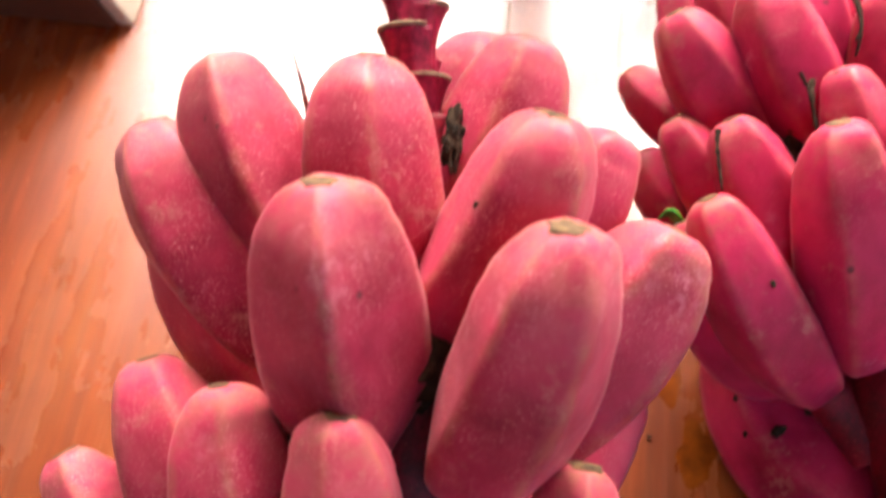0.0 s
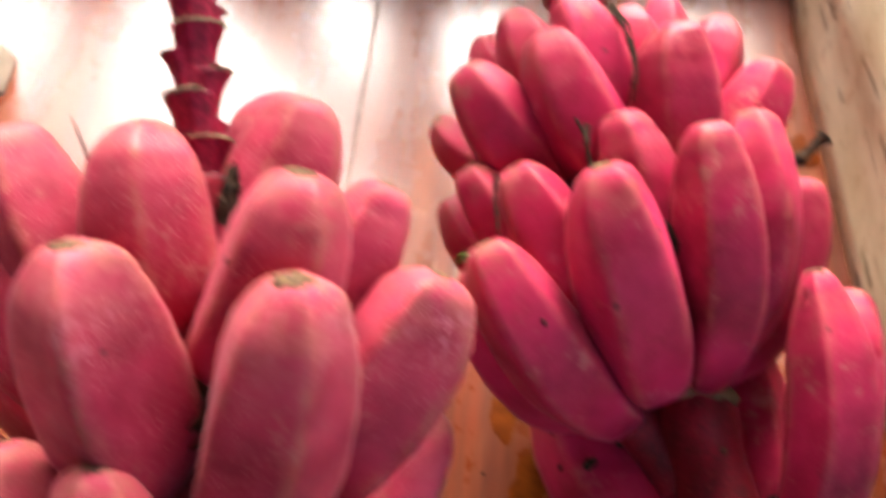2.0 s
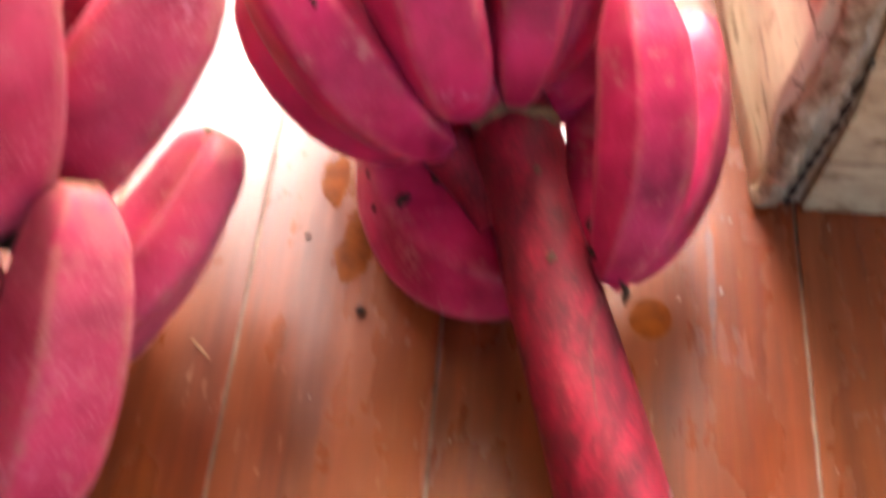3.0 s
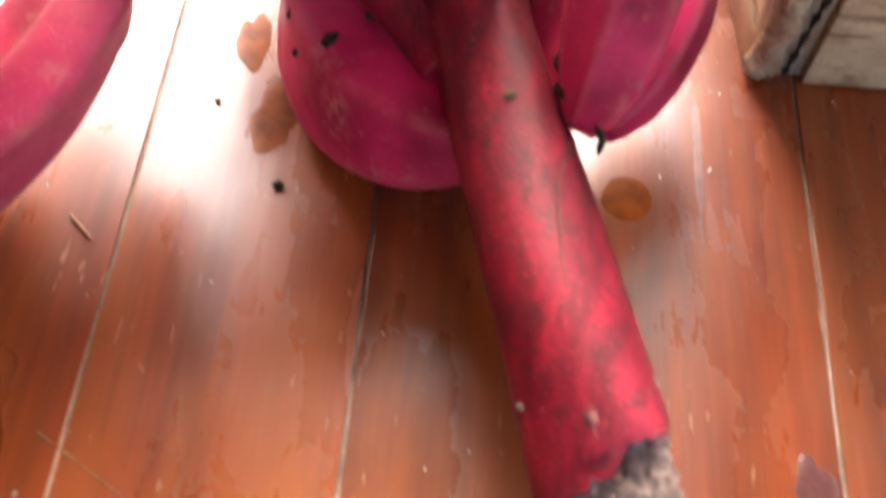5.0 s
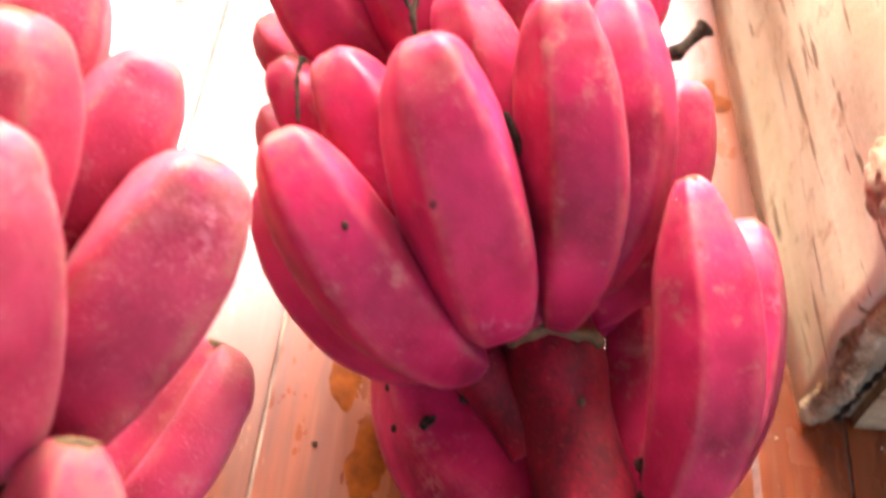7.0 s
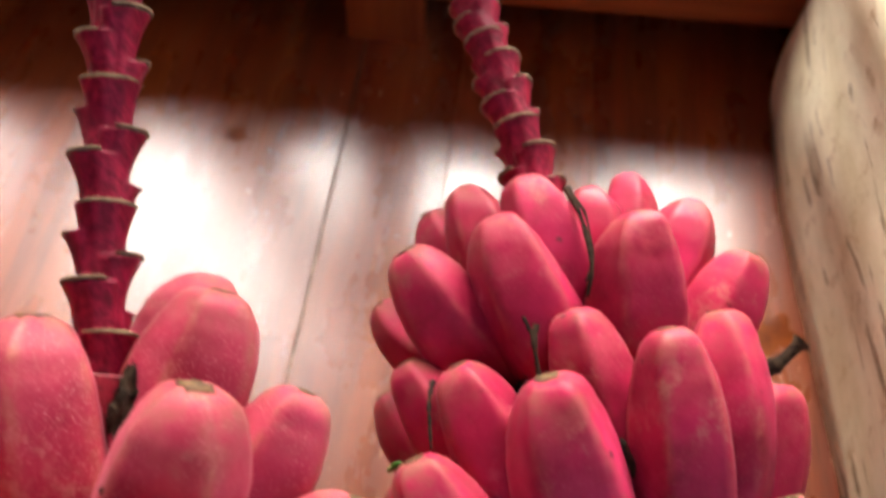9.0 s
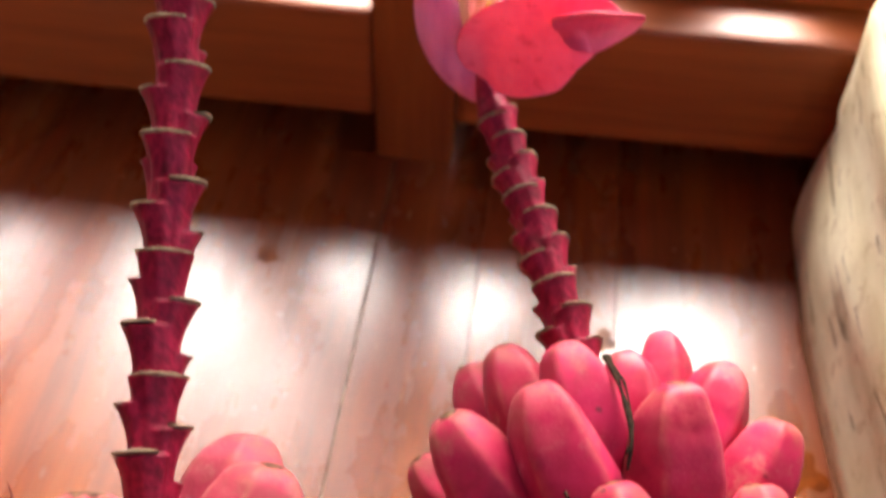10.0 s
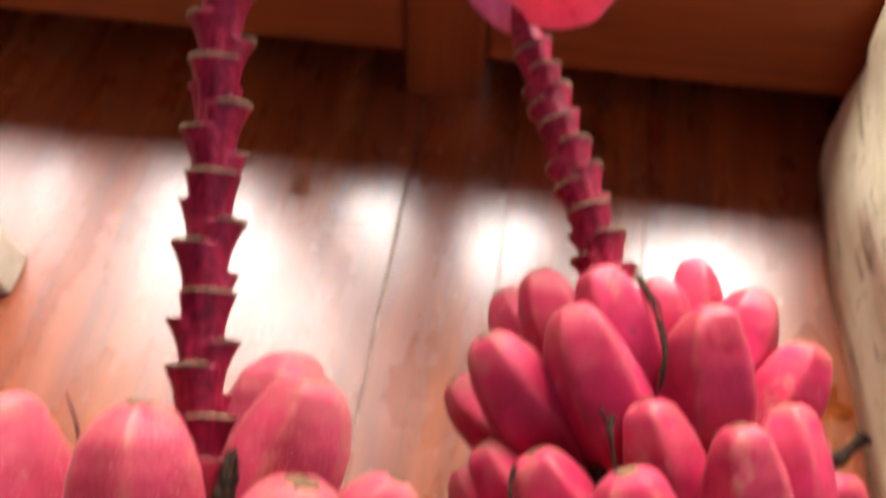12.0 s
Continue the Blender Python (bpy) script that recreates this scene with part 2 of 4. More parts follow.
# ---- bananas ----
PROFILE = ((0, 0.40), (0.06, 0.60), (0.15, 0.80), (0.28, 0.94), (0.45, 1.0), (0.62, 0.99), (0.76, 0.93), (0.86, 0.82), (0.93, 0.675), (0.97, 0.54), (0.99, 0.42), (1, 0.30))


def banana(bunch, axis_way, base, tip, width, skin, bend=0.22, turn=None, ridges=5, cap=0.25, faces=(0.5, 0.8), label="", mid=None, neck=1.0, blunt=1.0, hollow=0.0):
    """One fruit from its base on the stem to its blunt tip, bowed outwards from the stem, with flat faces between worn ridges."""
    rnd = random.Random(int(1e5 * (abs(tip[0]) + 3 * tip[1] + 7 * tip[2])))
    b, t = Vector(base), Vector(tip)
    way = Vector(axis_way).normalized()
    span = t - b
    out = span - way * span.dot(way)
    out = out.normalized() if out.length > 1e-4 else Vector((0, 0, 1))
    c = b + span * 0.38 + out * bend * span.length - way * bend * 0.55 * span.length
    if mid:
        c = Vector(mid) * 2 - (b + t) * 0.5
    pts = [b * (1 - u) ** 2 + c * 2 * u * (1 - u) + t * u * u for u in (1 - (1 - i / 33) ** 1.25 for i in range(34))]
    at = [1 - (1 - i / 33) ** 1.25 for i in range(34)]
    mid_frame = frames_along(pts)[16]
    to = Vector((0.1, -0.45, 0.88))
    phase = (rnd.uniform(-0.6, 0.6) if turn is None else turn) - math.atan2(to.dot(mid_frame[3]), to.dot(mid_frame[2]))
    power = 4.6 + 7.5 * rnd.uniform(*faces)
    step = 2 * math.pi / ridges
    corners = [k * step - phase + (rnd.uniform(-0.17, 0.17) if k else 0.0) for k in range(ridges)]
    sides = [((p + q) / 2, rnd.uniform(0.94, 1.06)) for p, q in zip(corners, corners[1:] + [corners[0] + 2 * math.pi])]
    level = 1.035 / math.cos(step / 2) ** 0.5
    sway, wave = rnd.uniform(-0.3, 0.3), rnd.uniform(0, 6)
    slant, slant_at = rnd.uniform(0.10, 0.28), rnd.uniform(0, 6.28)
    crease = math.atan2(Vector((-0.30, 0.08, 0.95)).dot(mid_frame[3]), Vector((-0.30, 0.08, 0.95)).dot(mid_frame[2]))

    def swing(u):
        return sway * (u - 0.5) + 0.07 * math.sin(5 * u + wave)

    def ridge(th):
        return max(math.exp(-(((th - a + math.pi) % (2 * math.pi) - math.pi) / 0.085) ** 2) for a in corners)

    def facet(th):
        """Radius of a polygon with softened corners."""
        return sum((max(0.0, math.cos(th - a)) / far) ** power for a, far in sides) ** (-1 / power)

    def radius(i, u, th):
        u = at[i]
        w = interp(PROFILE, u)
        if u > 0.8:
            w *= 1 + (blunt - 1) * (u - 0.8) / 0.2
        if neck < 1.2:
            w *= 1 + (neck - 1) * max(0.0, 1 - u / 0.45)
        elif u < 0.5:
            w = math.sqrt(max(0.01, 1 - ((0.5 - u) / 0.5) ** 2.4))
        if hollow:
            w *= 1 - hollow * max(0.0, math.cos(th - crease)) ** 5 * min(1.0, u * 2)
        th += swing(u)
        lip = 1 + slant * max(0.0, (u - 0.9) / 0.1) * math.cos(th - slant_at)
        return width / 2 * w * lip * (facet(th) + 0.03 * ridge(th)) / level

    body = part("banana", loft(pts, radius, 48, layers=lambda u, th: {"along": 1 - (1 - u) ** 1.25, "ridge": ridge(th + swing(1 - (1 - u) ** 1.25))}), skin, bunch, label)
    if cap:
        end, d = pts[-1], (pts[-1] - pts[-3]).normalized()
        r = width * 0.5 * cap * rnd.uniform(0.7, 1.15)
        line = [end + d * k for k in (-0.0014, 0.0002, 0.0006, 0.0007, 0.0005)]
        rr = (1.03, 1.03, 0.85, 0.55, 0.25)
        wob = [rnd.uniform(0.72, 1.2) for _ in range(16)]
        fr = frames_along(pts)[-1]
        bm, rings = bmesh.new(), []
        for p, q in zip(line, rr):
            rings.append([bm.verts.new(p + (fr[2] * math.cos(k * math.pi / 8) + fr[3] * math.sin(k * math.pi / 8)) * r * q * wob[k]) for k in range(16)])
        for r0, r1 in zip(rings, rings[1:]):
            for k in range(16):
                bm.faces.new((r0[k], r0[(k + 1) % 16], r1[(k + 1) % 16], r1[k]))
        bm.faces.new(rings[-1])
        part("tip", bm, TIP, body, "brown withered fruit tip")
    return body


def thread(name, points, r, mat, parent=None, label="", segs=8, taper=0.5, knots=0.4):
    """Thin withered strand with knotty thickness."""
    rnd = random.Random(len(points) * 7 + int(1e4 * abs(points[0][0] + points[0][1])))
    line = spline(points, 14)
    wob = [1 + rnd.uniform(-knots, knots) for _ in line]
    return mesh_object(name, loft(line, lambda i, u, th: r * (1 - (1 - taper) * u) * wob[i], segs), mat, parent, label)


def stalk(bunch, line, r0, r1, pitch0, pitch1, twist, phase):
    """Flower stalk whose bract scars stand out as swollen ledges, each with a tan lip on top."""
    n = 260
    pts = spline(line, n)
    at, run = [0.0], 0.0
    for p, q in zip(pts, pts[1:]):
        run += (q - p).length
        at.append(run)
    scars, s, k = [], 0.004, 0
    while s < run - 0.003:
        scars.append((s, phase + k * twist))
        s += pitch0 + (pitch1 - pitch0) * s / run
        k += 1

    def swell(s, th):
        best = 0.0
        for sc, a in scars:
            d = sc - s
            if 0 <= d < 0.016:
                w = math.cos(min(math.pi / 2, abs((th - a + math.pi) % (2 * math.pi) - math.pi) / 1.02))
                if w > 0:
                    best = max(best, w ** 0.5 * (1 - d / 0.016) ** 1.9)
        return best

    def radius(i, u, th):
        r = r0 + (r1 - r0) * u
        return r * (0.76 + 0.56 * swell(at[i], th) + 0.03 * math.cos(9 * th))

    part("stalk", loft(pts, radius, 40), STALK, bunch, "crimson ribbed flower stalk with stepped bract scars")
    fr = frames_along(pts)
    for sc, a in scars:
        i = min(range(n), key=lambda j: abs(at[j] - sc))
        i = max(1, min(i, n - 1))
        p, t, e1, e2 = fr[i]
        r = r0 + (r1 - r0) * i / (n - 1)
        bm, rings = bmesh.new(), []
        for k in range(15):
            w = (k - 7) / 7 * 1.0
            lift = math.cos(w / 1.02) ** 0.5
            thick = 0.35 + 0.65 * math.cos(w * 1.4)
            d = e1 * math.cos(a + w) + e2 * math.sin(a + w)
            edge = r * (0.77 + 0.56 * lift)
            q = p + t * 0.0002
            rings.append([bm.verts.new(q + d * (edge + 0.0003) - t * 0.0005 * thick), bm.verts.new(q + d * (edge + 0.0003) + t * 0.0005 * thick),
                          bm.verts.new(q + d * r * 0.80 + t * (0.0012 * thick + 0.0003)), bm.verts.new(q + d * r * 0.78 - t * 0.001)])
        for g, h in zip(rings, rings[1:]):
            for k in range(4):
                bm.faces.new((g[k], g[(k + 1) % 4], h[(k + 1) % 4], h[k]))
        bm.faces.new(rings[0][::-1])
        bm.faces.new(rings[-1])
        bmesh.ops.recalc_face_normals(bm, faces=bm.faces[:])
        part("bract_scar", bm, SCAR, bunch)
    return pts


# right bunch: stem from its cut end up to the flower
right = tagged(empty("banana_bunch", (0.228, 0.06, 0)), "bunch of pink bananas lying on the boards, with flower", "banana bunch", "pink banana bunches")
right.location = (0, 0, 0)
R_AXIS = spline([(0.2215, 0.078, 0.0225), (0.2115, 0.110, 0.0305), (0.1945, 0.165, 0.0435), (0.176, 0.222, 0.060), (0.153, 0.282, 0.088), (0.131, 0.333, 0.114)], 80)
R_WAY = (-0.36, 0.86, 0.36)


def stem_radius(i, u, th):
    r = 0.0188 - 0.0046 * min(1.0, u * 1.9) ** 1.5 + 0.0010 * math.sin(9 * u + th) + 0.0006 * math.sin(3 * th + 14 * u)
    r += 0.0022 * math.exp(-((u - 0.56) / 0.03) ** 2)
    return r * (1 - 0.45 * max(0, (u - 0.62) / 0.38))


stem_mesh = loft(R_AXIS, stem_radius, 64, caps=(False, True))
for v in stem_mesh.verts:
    # the rind ends in a slanting, torn edge
    near = max(0.0, 1 - (v.co - R_AXIS[0]).dot((R_AXIS[6] - R_AXIS[0]).normalized()) / 0.022)
    side = (v.co.x - R_AXIS[0].x) / 0.019
    v.co += Vector((-0.29, 0.92, 0.24)) * min(1.0, near) * (0.009 * side - 0.003 + 0.004 * noise.noise(v.co * 130) + 0.0025 * noise.noise(v.co * 420))
part("stem", stem_mesh, STEM, right, "thick crimson stem with grey stains")
RA = dict(bunch=right, axis_way=R_WAY, skin=SKIN_R, cap=0.22, faces=(0.2, 0.7), neck=0.82)
HAND = bmesh.new()
bmesh.ops.create_icosphere(HAND, subdivisions=4, radius=1, matrix=Matrix.Translation((0.1675, 0.224, 0.0715)) @ Matrix.Rotation(0.35, 4, "Z") @ Matrix.Diagonal((0.021, 0.011, 0.0125, 1)))
part("hand_cushion", HAND, SKIN_R, right, "pink cushion joining the fruit bases")
part("hand_cushion", loft(spline([(0.176, 0.190, 0.040), (0.166, 0.203, 0.045), (0.154, 0.214, 0.050)], 16), lambda i, u, th: 0.0105, 20), STEM, right, "dark crimson base under the fruits")
# lowest hand, low on the stem
banana(base=(0.212, 0.162, 0.050), tip=(0.212, 0.246, 0.112), width=0.0325, bend=0.20, turn=0.5, blunt=0.75, **{**RA, "faces": (1.6, 1.7)})
banana(base=(0.219, 0.172, 0.038), tip=(0.240, 0.266, 0.070), width=0.031, bend=0.16, **RA)
banana(base=(0.208, 0.176, 0.034), tip=(0.203, 0.250, 0.049), width=0.026, bend=0.1, **RA)
banana(base=(0.193, 0.171, 0.030), tip=(0.136, 0.264, 0.028), mid=(0.1475, 0.2015, 0.0220), width=0.0485, turn=0.63, **{**RA, "neck": 1.2})
banana(base=(0.194, 0.186, 0.034), tip=(0.166, 0.262, 0.030), width=0.036, bend=0.1, **RA)
# middle hand
banana(base=(0.1605, 0.2125, 0.0720), tip=(0.131, 0.257, 0.150), width=0.0405, bend=0.14, turn=0.63, **{**RA, "neck": 1.2})
banana(base=(0.178, 0.217, 0.074), tip=(0.168, 0.280, 0.149), width=0.036, bend=0.17, turn=0.63, **RA)
banana(base=(0.154, 0.209, 0.058), tip=(0.094, 0.236, 0.130), width=0.036, bend=0.27, turn=0.75, **RA)
banana(base=(0.150, 0.216, 0.050), tip=(0.090, 0.240, 0.108), width=0.036, bend=0.34, **RA)
banana(base=(0.152, 0.236, 0.075), tip=(0.103, 0.274, 0.125), width=0.034, bend=0.16, **RA)
banana(base=(0.150, 0.240, 0.064), tip=(0.085, 0.281, 0.113), width=0.030, bend=0.16, **RA)
banana(base=(0.148, 0.240, 0.055), tip=(0.077, 0.283, 0.088), width=0.030, bend=0.14, **RA)
banana(base=(0.166, 0.242, 0.080), tip=(0.139, 0.293, 0.136), width=0.033, bend=0.16, **RA)
banana(base=(0.182, 0.228, 0.070), tip=(0.187, 0.301, 0.132), width=0.034, bend=0.20, **RA)
banana(base=(0.184, 0.230, 0.055), tip=(0.213, 0.292, 0.106), width=0.032, bend=0.20, **RA)
banana(base=(0.184, 0.230, 0.045), tip=(0.214, 0.300, 0.070), width=0.032, bend=0.18, **RA)
banana(base=(0.160, 0.232, 0.038), tip=(0.130, 0.300, 0.030), width=0.034, bend=0.18, **RA)
banana(base=(0.170, 0.232, 0.038), tip=(0.180, 0.305, 0.032), width=0.034, bend=0.18, **RA)
# top hand
banana(base=(0.150, 0.280, 0.098), tip=(0.110, 0.325, 0.142), width=0.037, bend=0.16, **RA)
banana(base=(0.156, 0.280, 0.096), tip=(0.158, 0.328, 0.148), width=0.036, bend=0.18, **RA)
banana(base=(0.140, 0.287, 0.076), tip=(0.081, 0.313, 0.134), width=0.036, bend=0.16, **RA)
banana(base=(0.162, 0.284, 0.086), tip=(0.200, 0.332, 0.127), width=0.031, bend=0.18, **RA)
banana(base=(0.140, 0.286, 0.080), tip=(0.070, 0.316, 0.096), width=0.028, bend=0.14, **RA)
banana(base=(0.138, 0.302, 0.100), tip=(0.098, 0.352, 0.126), width=0.031, bend=0.16, **RA)
banana(base=(0.142, 0.300, 0.104), tip=(0.119, 0.342, 0.145), width=0.032, bend=0.16, **RA)
banana(base=(0.152, 0.304, 0.098), tip=(0.182, 0.357, 0.124), width=0.032, bend=0.18, **RA)
banana(base=(0.146, 0.312, 0.098), tip=(0.160, 0.373, 0.118), width=0.028, bend=0.16, **RA)
banana(base=(0.143, 0.302, 0.102), tip=(0.143, 0.350, 0.134), width=0.026, bend=0.16, **RA)
banana(base=(0.134, 0.304, 0.090), tip=(0.084, 0.356, 0.104), width=0.029, bend=0.14, **RA)
R_LINE = [(0.136, 0.325, 0.110), (0.126, 0.350, 0.122), (0.117, 0.375, 0.130), (0.107, 0.400, 0.1365), (0.097, 0.425, 0.141), (0.088, 0.447, 0.1455), (0.0815, 0.463, 0.150)]
stalk(right, R_LINE, 0.0098, 0.0072, 0.0068, 0.0052, radians(152), 1.0)

# left bunch, propped higher on its lower fruits
left = tagged(empty("banana_bunch"), "bunch of downy pink bananas with bare flower stalk", "banana bunch", "pink banana bunches")
L_AXIS = spline([(0.020, 0.020, 0.018), (0.016, 0.075, 0.048), (0.010, 0.130, 0.082), (0.003, 0.190, 0.116), (-0.001, 0.222, 0.131), (-0.003, 0.246, 0.143)], 70)
L_WAY = (-0.1, 0.86, 0.5)
part("stem", loft(L_AXIS, lambda i, u, th: (0.0185 - 0.0085 * u) * (1 + 0.05 * math.sin(5 * th + 9 * u)), 40), STEM, left, "thick crimson stem between the fruits")
LA = dict(bunch=left, axis_way=L_WAY, skin=SKIN_L, neck=1.15, cap=0.22)
banana(base=(-0.008, 0.151, 0.104), tip=(-0.0235, 0.188, 0.186), width=0.047, bend=0.14, turn=0.0, ridges=4, **LA)
banana(base=(0.022, 0.140, 0.098), tip=(0.044, 0.180, 0.190), width=0.047, bend=0.16, turn=0.8, **{**LA, "neck": 1.5})
banana(base=(0.010, 0.185, 0.118), tip=(0.038, 0.224, 0.180), width=0.044, bend=0.16, turn=0.7, **LA)
banana(base=(-0.002, 0.200, 0.122), tip=(-0.020, 0.250, 0.166), width=0.046, bend=0.16, **LA)
banana(base=(-0.012, 0.190, 0.112), tip=(-0.070, 0.250, 0.158), width=0.042, bend=0.16, turn=0.1, ridges=4, **LA)
banana(base=(-0.010, 0.160, 0.084), tip=(-0.084, 0.222, 0.112), width=0.042, bend=0.2, **LA)
banana(base=(-0.014, 0.178, 0.098), tip=(-0.094, 0.238, 0.134), width=0.046, bend=0.2, **LA)
banana(base=(0.026, 0.160, 0.088), tip=(0.081, 0.215, 0.141), width=0.046, bend=0.16, turn=0.35, ridges=4, **LA)
banana(base=(0.016, 0.195, 0.108), tip=(0.060, 0.246, 0.146), width=0.036, bend=0.16, **LA)
banana(base=(0.002, 0.222, 0.118), tip=(0.030, 0.272, 0.157), width=0.043, bend=0.16, **LA)
banana(base=(0.000, 0.236, 0.112), tip=(0.012, 0.300, 0.126), width=0.042, bend=0.16, **LA)
banana(base=(0.026, 0.124, 0.046), tip=(0.0745, 0.206, 0.060), width=0.045, bend=0.14, turn=0.785, ridges=4, faces=(0.85, 0.9), hollow=0.75, blunt=1.2, **LA)
banana(base=(0.036, 0.072, 0.050), tip=(0.060, 0.143, 0.118), width=0.041, bend=0.14, **LA)
banana(base=(0.004, 0.085, 0.066), tip=(-0.0113, 0.1375, 0.149), width=0.040, bend=0.16, **LA)
banana(base=(-0.006, 0.085, 0.060), tip=(-0.052, 0.152, 0.124), width=0.044, bend=0.16, **LA)
banana(base=(-0.008, 0.090, 0.050), tip=(-0.080, 0.164, 0.110), width=0.044, bend=0.16, **LA)
banana(base=(-0.008, 0.080, 0.036), tip=(-0.108, 0.140, 0.080), width=0.040, bend=0.16, **LA)
banana(base=(0.000, 0.110, 0.050), tip=(-0.050, 0.190, 0.040), width=0.038, bend=0.2, **LA)
banana(base=(0.012, 0.110, 0.050), tip=(0.030, 0.190, 0.034), width=0.038, bend=0.2, **LA)
L_LINE = [(-0.0035, 0.238, 0.139), (-0.0075, 0.262, 0.1495), (-0.0125, 0.292, 0.164), (-0.016, 0.322, 0.179), (-0.0195, 0.352, 0.197), (-0.023, 0.382, 0.216), (-0.027, 0.412, 0.237), (-0.031, 0.450, 0.266)]
stalk(left, L_LINE, 0.0096, 0.0090, 0.0084, 0.0078, radians(140), 2.2)

# ---- porch ----
floor = tagged(new("floor"), "worn varnished reddish-brown board floor", "floor", kind="structure")
part("subfloor", block(-1.6, 1.8, -1.3, 0.66, -0.06, -0.0008, 0), UNDER, floor)
JOINTS = [-1.6, -1.43, -1.26, -1.09, -0.92, -0.75, -0.58, -0.42, -0.25, 0.0205, 0.079, 0.155, 0.290, 0.425, 0.56, 0.69, 0.83, 0.97, 1.11, 1.25, 1.39, 1.53, 1.8]
for x0, x1 in zip(JOINTS, JOINTS[1:]):
    bm = block(x0 + 0.0006, x1 - 0.0006, -1.3, 0.66, -0.02, 0.0, 0.0004)
    for cut in (0.30, 0.37):
        bmesh.ops.bisect_plane(bm, geom=bm.verts[:] + bm.edges[:] + bm.faces[:], plane_co=(0, cut, 0), plane_no=(0, 1, 0))
    for v in bm.verts:
        # the joints close up towards the railing, but for one
        for edge, way in ((x0, -1), (x1, 1)):
            if v.co.y > 0.36 and abs(v.co.x - edge) < 0.002 and edge != 0.0205:
                v.co.x += way * 0.00045
    part("board", bm, BOARD, floor, smooth=False)


def slanted(x0, x1, y0, y1, z0, z1, lean, bevel=0.002):
    """An upright board that leans sideways by lean metres a metre."""
    bm = block(x0, x1, y0, y1, z0, z1, bevel)
    for v in bm.verts:
        v.co.x += (v.co.z - z0) * lean
    return bm


railing = tagged(new("railing"), "varnished red-brown wooden porch railing with slanting braces", "railing", kind="structure")
part("bottom_rail", block(-1.6, 0.0075, 0.580, 0.664, 0.030, 0.1045, 0.004), RAIL, railing, smooth=False)
part("bottom_rail", block(0.0555, 1.8, 0.580, 0.664, 0.030, 0.110, 0.004), RAIL, railing, smooth=False)
part("post", block(0.008, 0.055, 0.577, 0.666, -0.002, 0.95, 0.003), POST, railing, smooth=False)
part("top_rail", block(-1.6, 1.8, 0.57, 0.65, 0.95, 0.99, 0.006), RAIL, railing, smooth=False)
part("batten", block(-1.6, 0.0072, 0.614, 0.6300, 0.1050, 0.1185, 0.001), RAIL, railing, smooth=False)
part("batten", block(0.0558, 1.8, 0.614, 0.6300, 0.1105, 0.1225, 0.001), RAIL, railing, smooth=False)
part("kick_board", block(-1.6, 1.8, 0.667, 0.69, -0.3, 0.06, 0.001), RAIL, railing, smooth=False)
for foot in (-0.158, 0.221, 0.60, -0.54):
    part("brace", slanted(foot - 0.0625, foot - 0.0015, 0.6305, 0.6600, 0.1105, 0.95, -0.55), POST, railing, smooth=False)
    part("brace", slanted(foot + 0.0015, foot + 0.0625, 0.6305, 0.6600, 0.1105, 0.95, 0.50), POST, railing, smooth=False)

# ---- split log ----
PALE = streaked("weathered_timber", (0.58, 0.52, 0.33), (0.78, 0.74, 0.54), (0.36, 0.25, 0.13), (70, 9, 40), 0.8, 300, 0.2, (0.55, 0.70), (190, 14, 150))
BARK = plain("crumbling_bark", (0.26, 0.14, 0.055), (0.74, 0.56, 0.33), 130, 0.95, 1.0, 0.004)
timber = tagged(new("split_log"), "pale weathered split log with crumbling bark edge", "log")
bm, rings = bmesh.new(), []
outline = [(0.165, 0.0), (0.0, 0.0), (0.0, 0.15), (0.018, 0.185), (0.06, 0.20), (0.13, 0.19), (0.17, 0.13)]
for k in range(46):
    u = k / 45
    y = 0.2335 + 0.345 * u
    lx = 0.2735 - 0.0195 * min(1.0, u * 1.5) + 0.003 * max(0.0, u - 0.66)
    ring = []
    for (ax, az), (bx, bz) in zip(outline, outline[1:] + outline[:1]):
        for j in range(10):
            x, z = ax + (bx - ax) * j / 10, az + (bz - az) * j / 10
            n = noise.noise(Vector((x * 9, y * 7, z * 22))) * 0.006 + noise.noise(Vector((x * 50, y * 14, z * 60))) * 0.0016
            pull = 1 if z > 0.002 else 0
            back = 0.010 * max(0.0, u - 0.93) / 0.07
            ring.append(bm.verts.new((lx + x + n * pull + back, y + noise.noise(Vector((x * 40, 3, z * 40))) * 0.003 * (k == 0), max(0.0, z))))
    rings.append(ring)
m = len(rings[0])
for r0, r1 in zip(rings, rings[1:]):
    for k in range(m):
        bm.faces.new((r0[k], r0[(k + 1) % m], r1[(k + 1) % m], r1[k]))
bm.faces.new(rings[0][::-1])
bm.faces.new(rings[-1])
bmesh.ops.recalc_face_normals(bm, faces=bm.faces[:])
part("body", bm, PALE, timber)


def lump(centre, size, seed, rough=0.35, detail=3, freq=2.2):
    """A rough rounded lump."""
    bm = bmesh.new()
    bmesh.ops.create_icosphere(bm, subdivisions=detail, radius=1)
    for v in bm.verts:
        d = v.co.normalized()
        k = 1 + rough * noise.noise(d * freq + Vector((seed * 3.1, seed, 0))) + rough * 0.5 * noise.noise(d * freq * 3 + Vector((seed, 0, 5)))
        v.co = Vector(centre) + Vector((d.x * size[0], d.y * size[1], d.z * size[2])) * k
    return bm


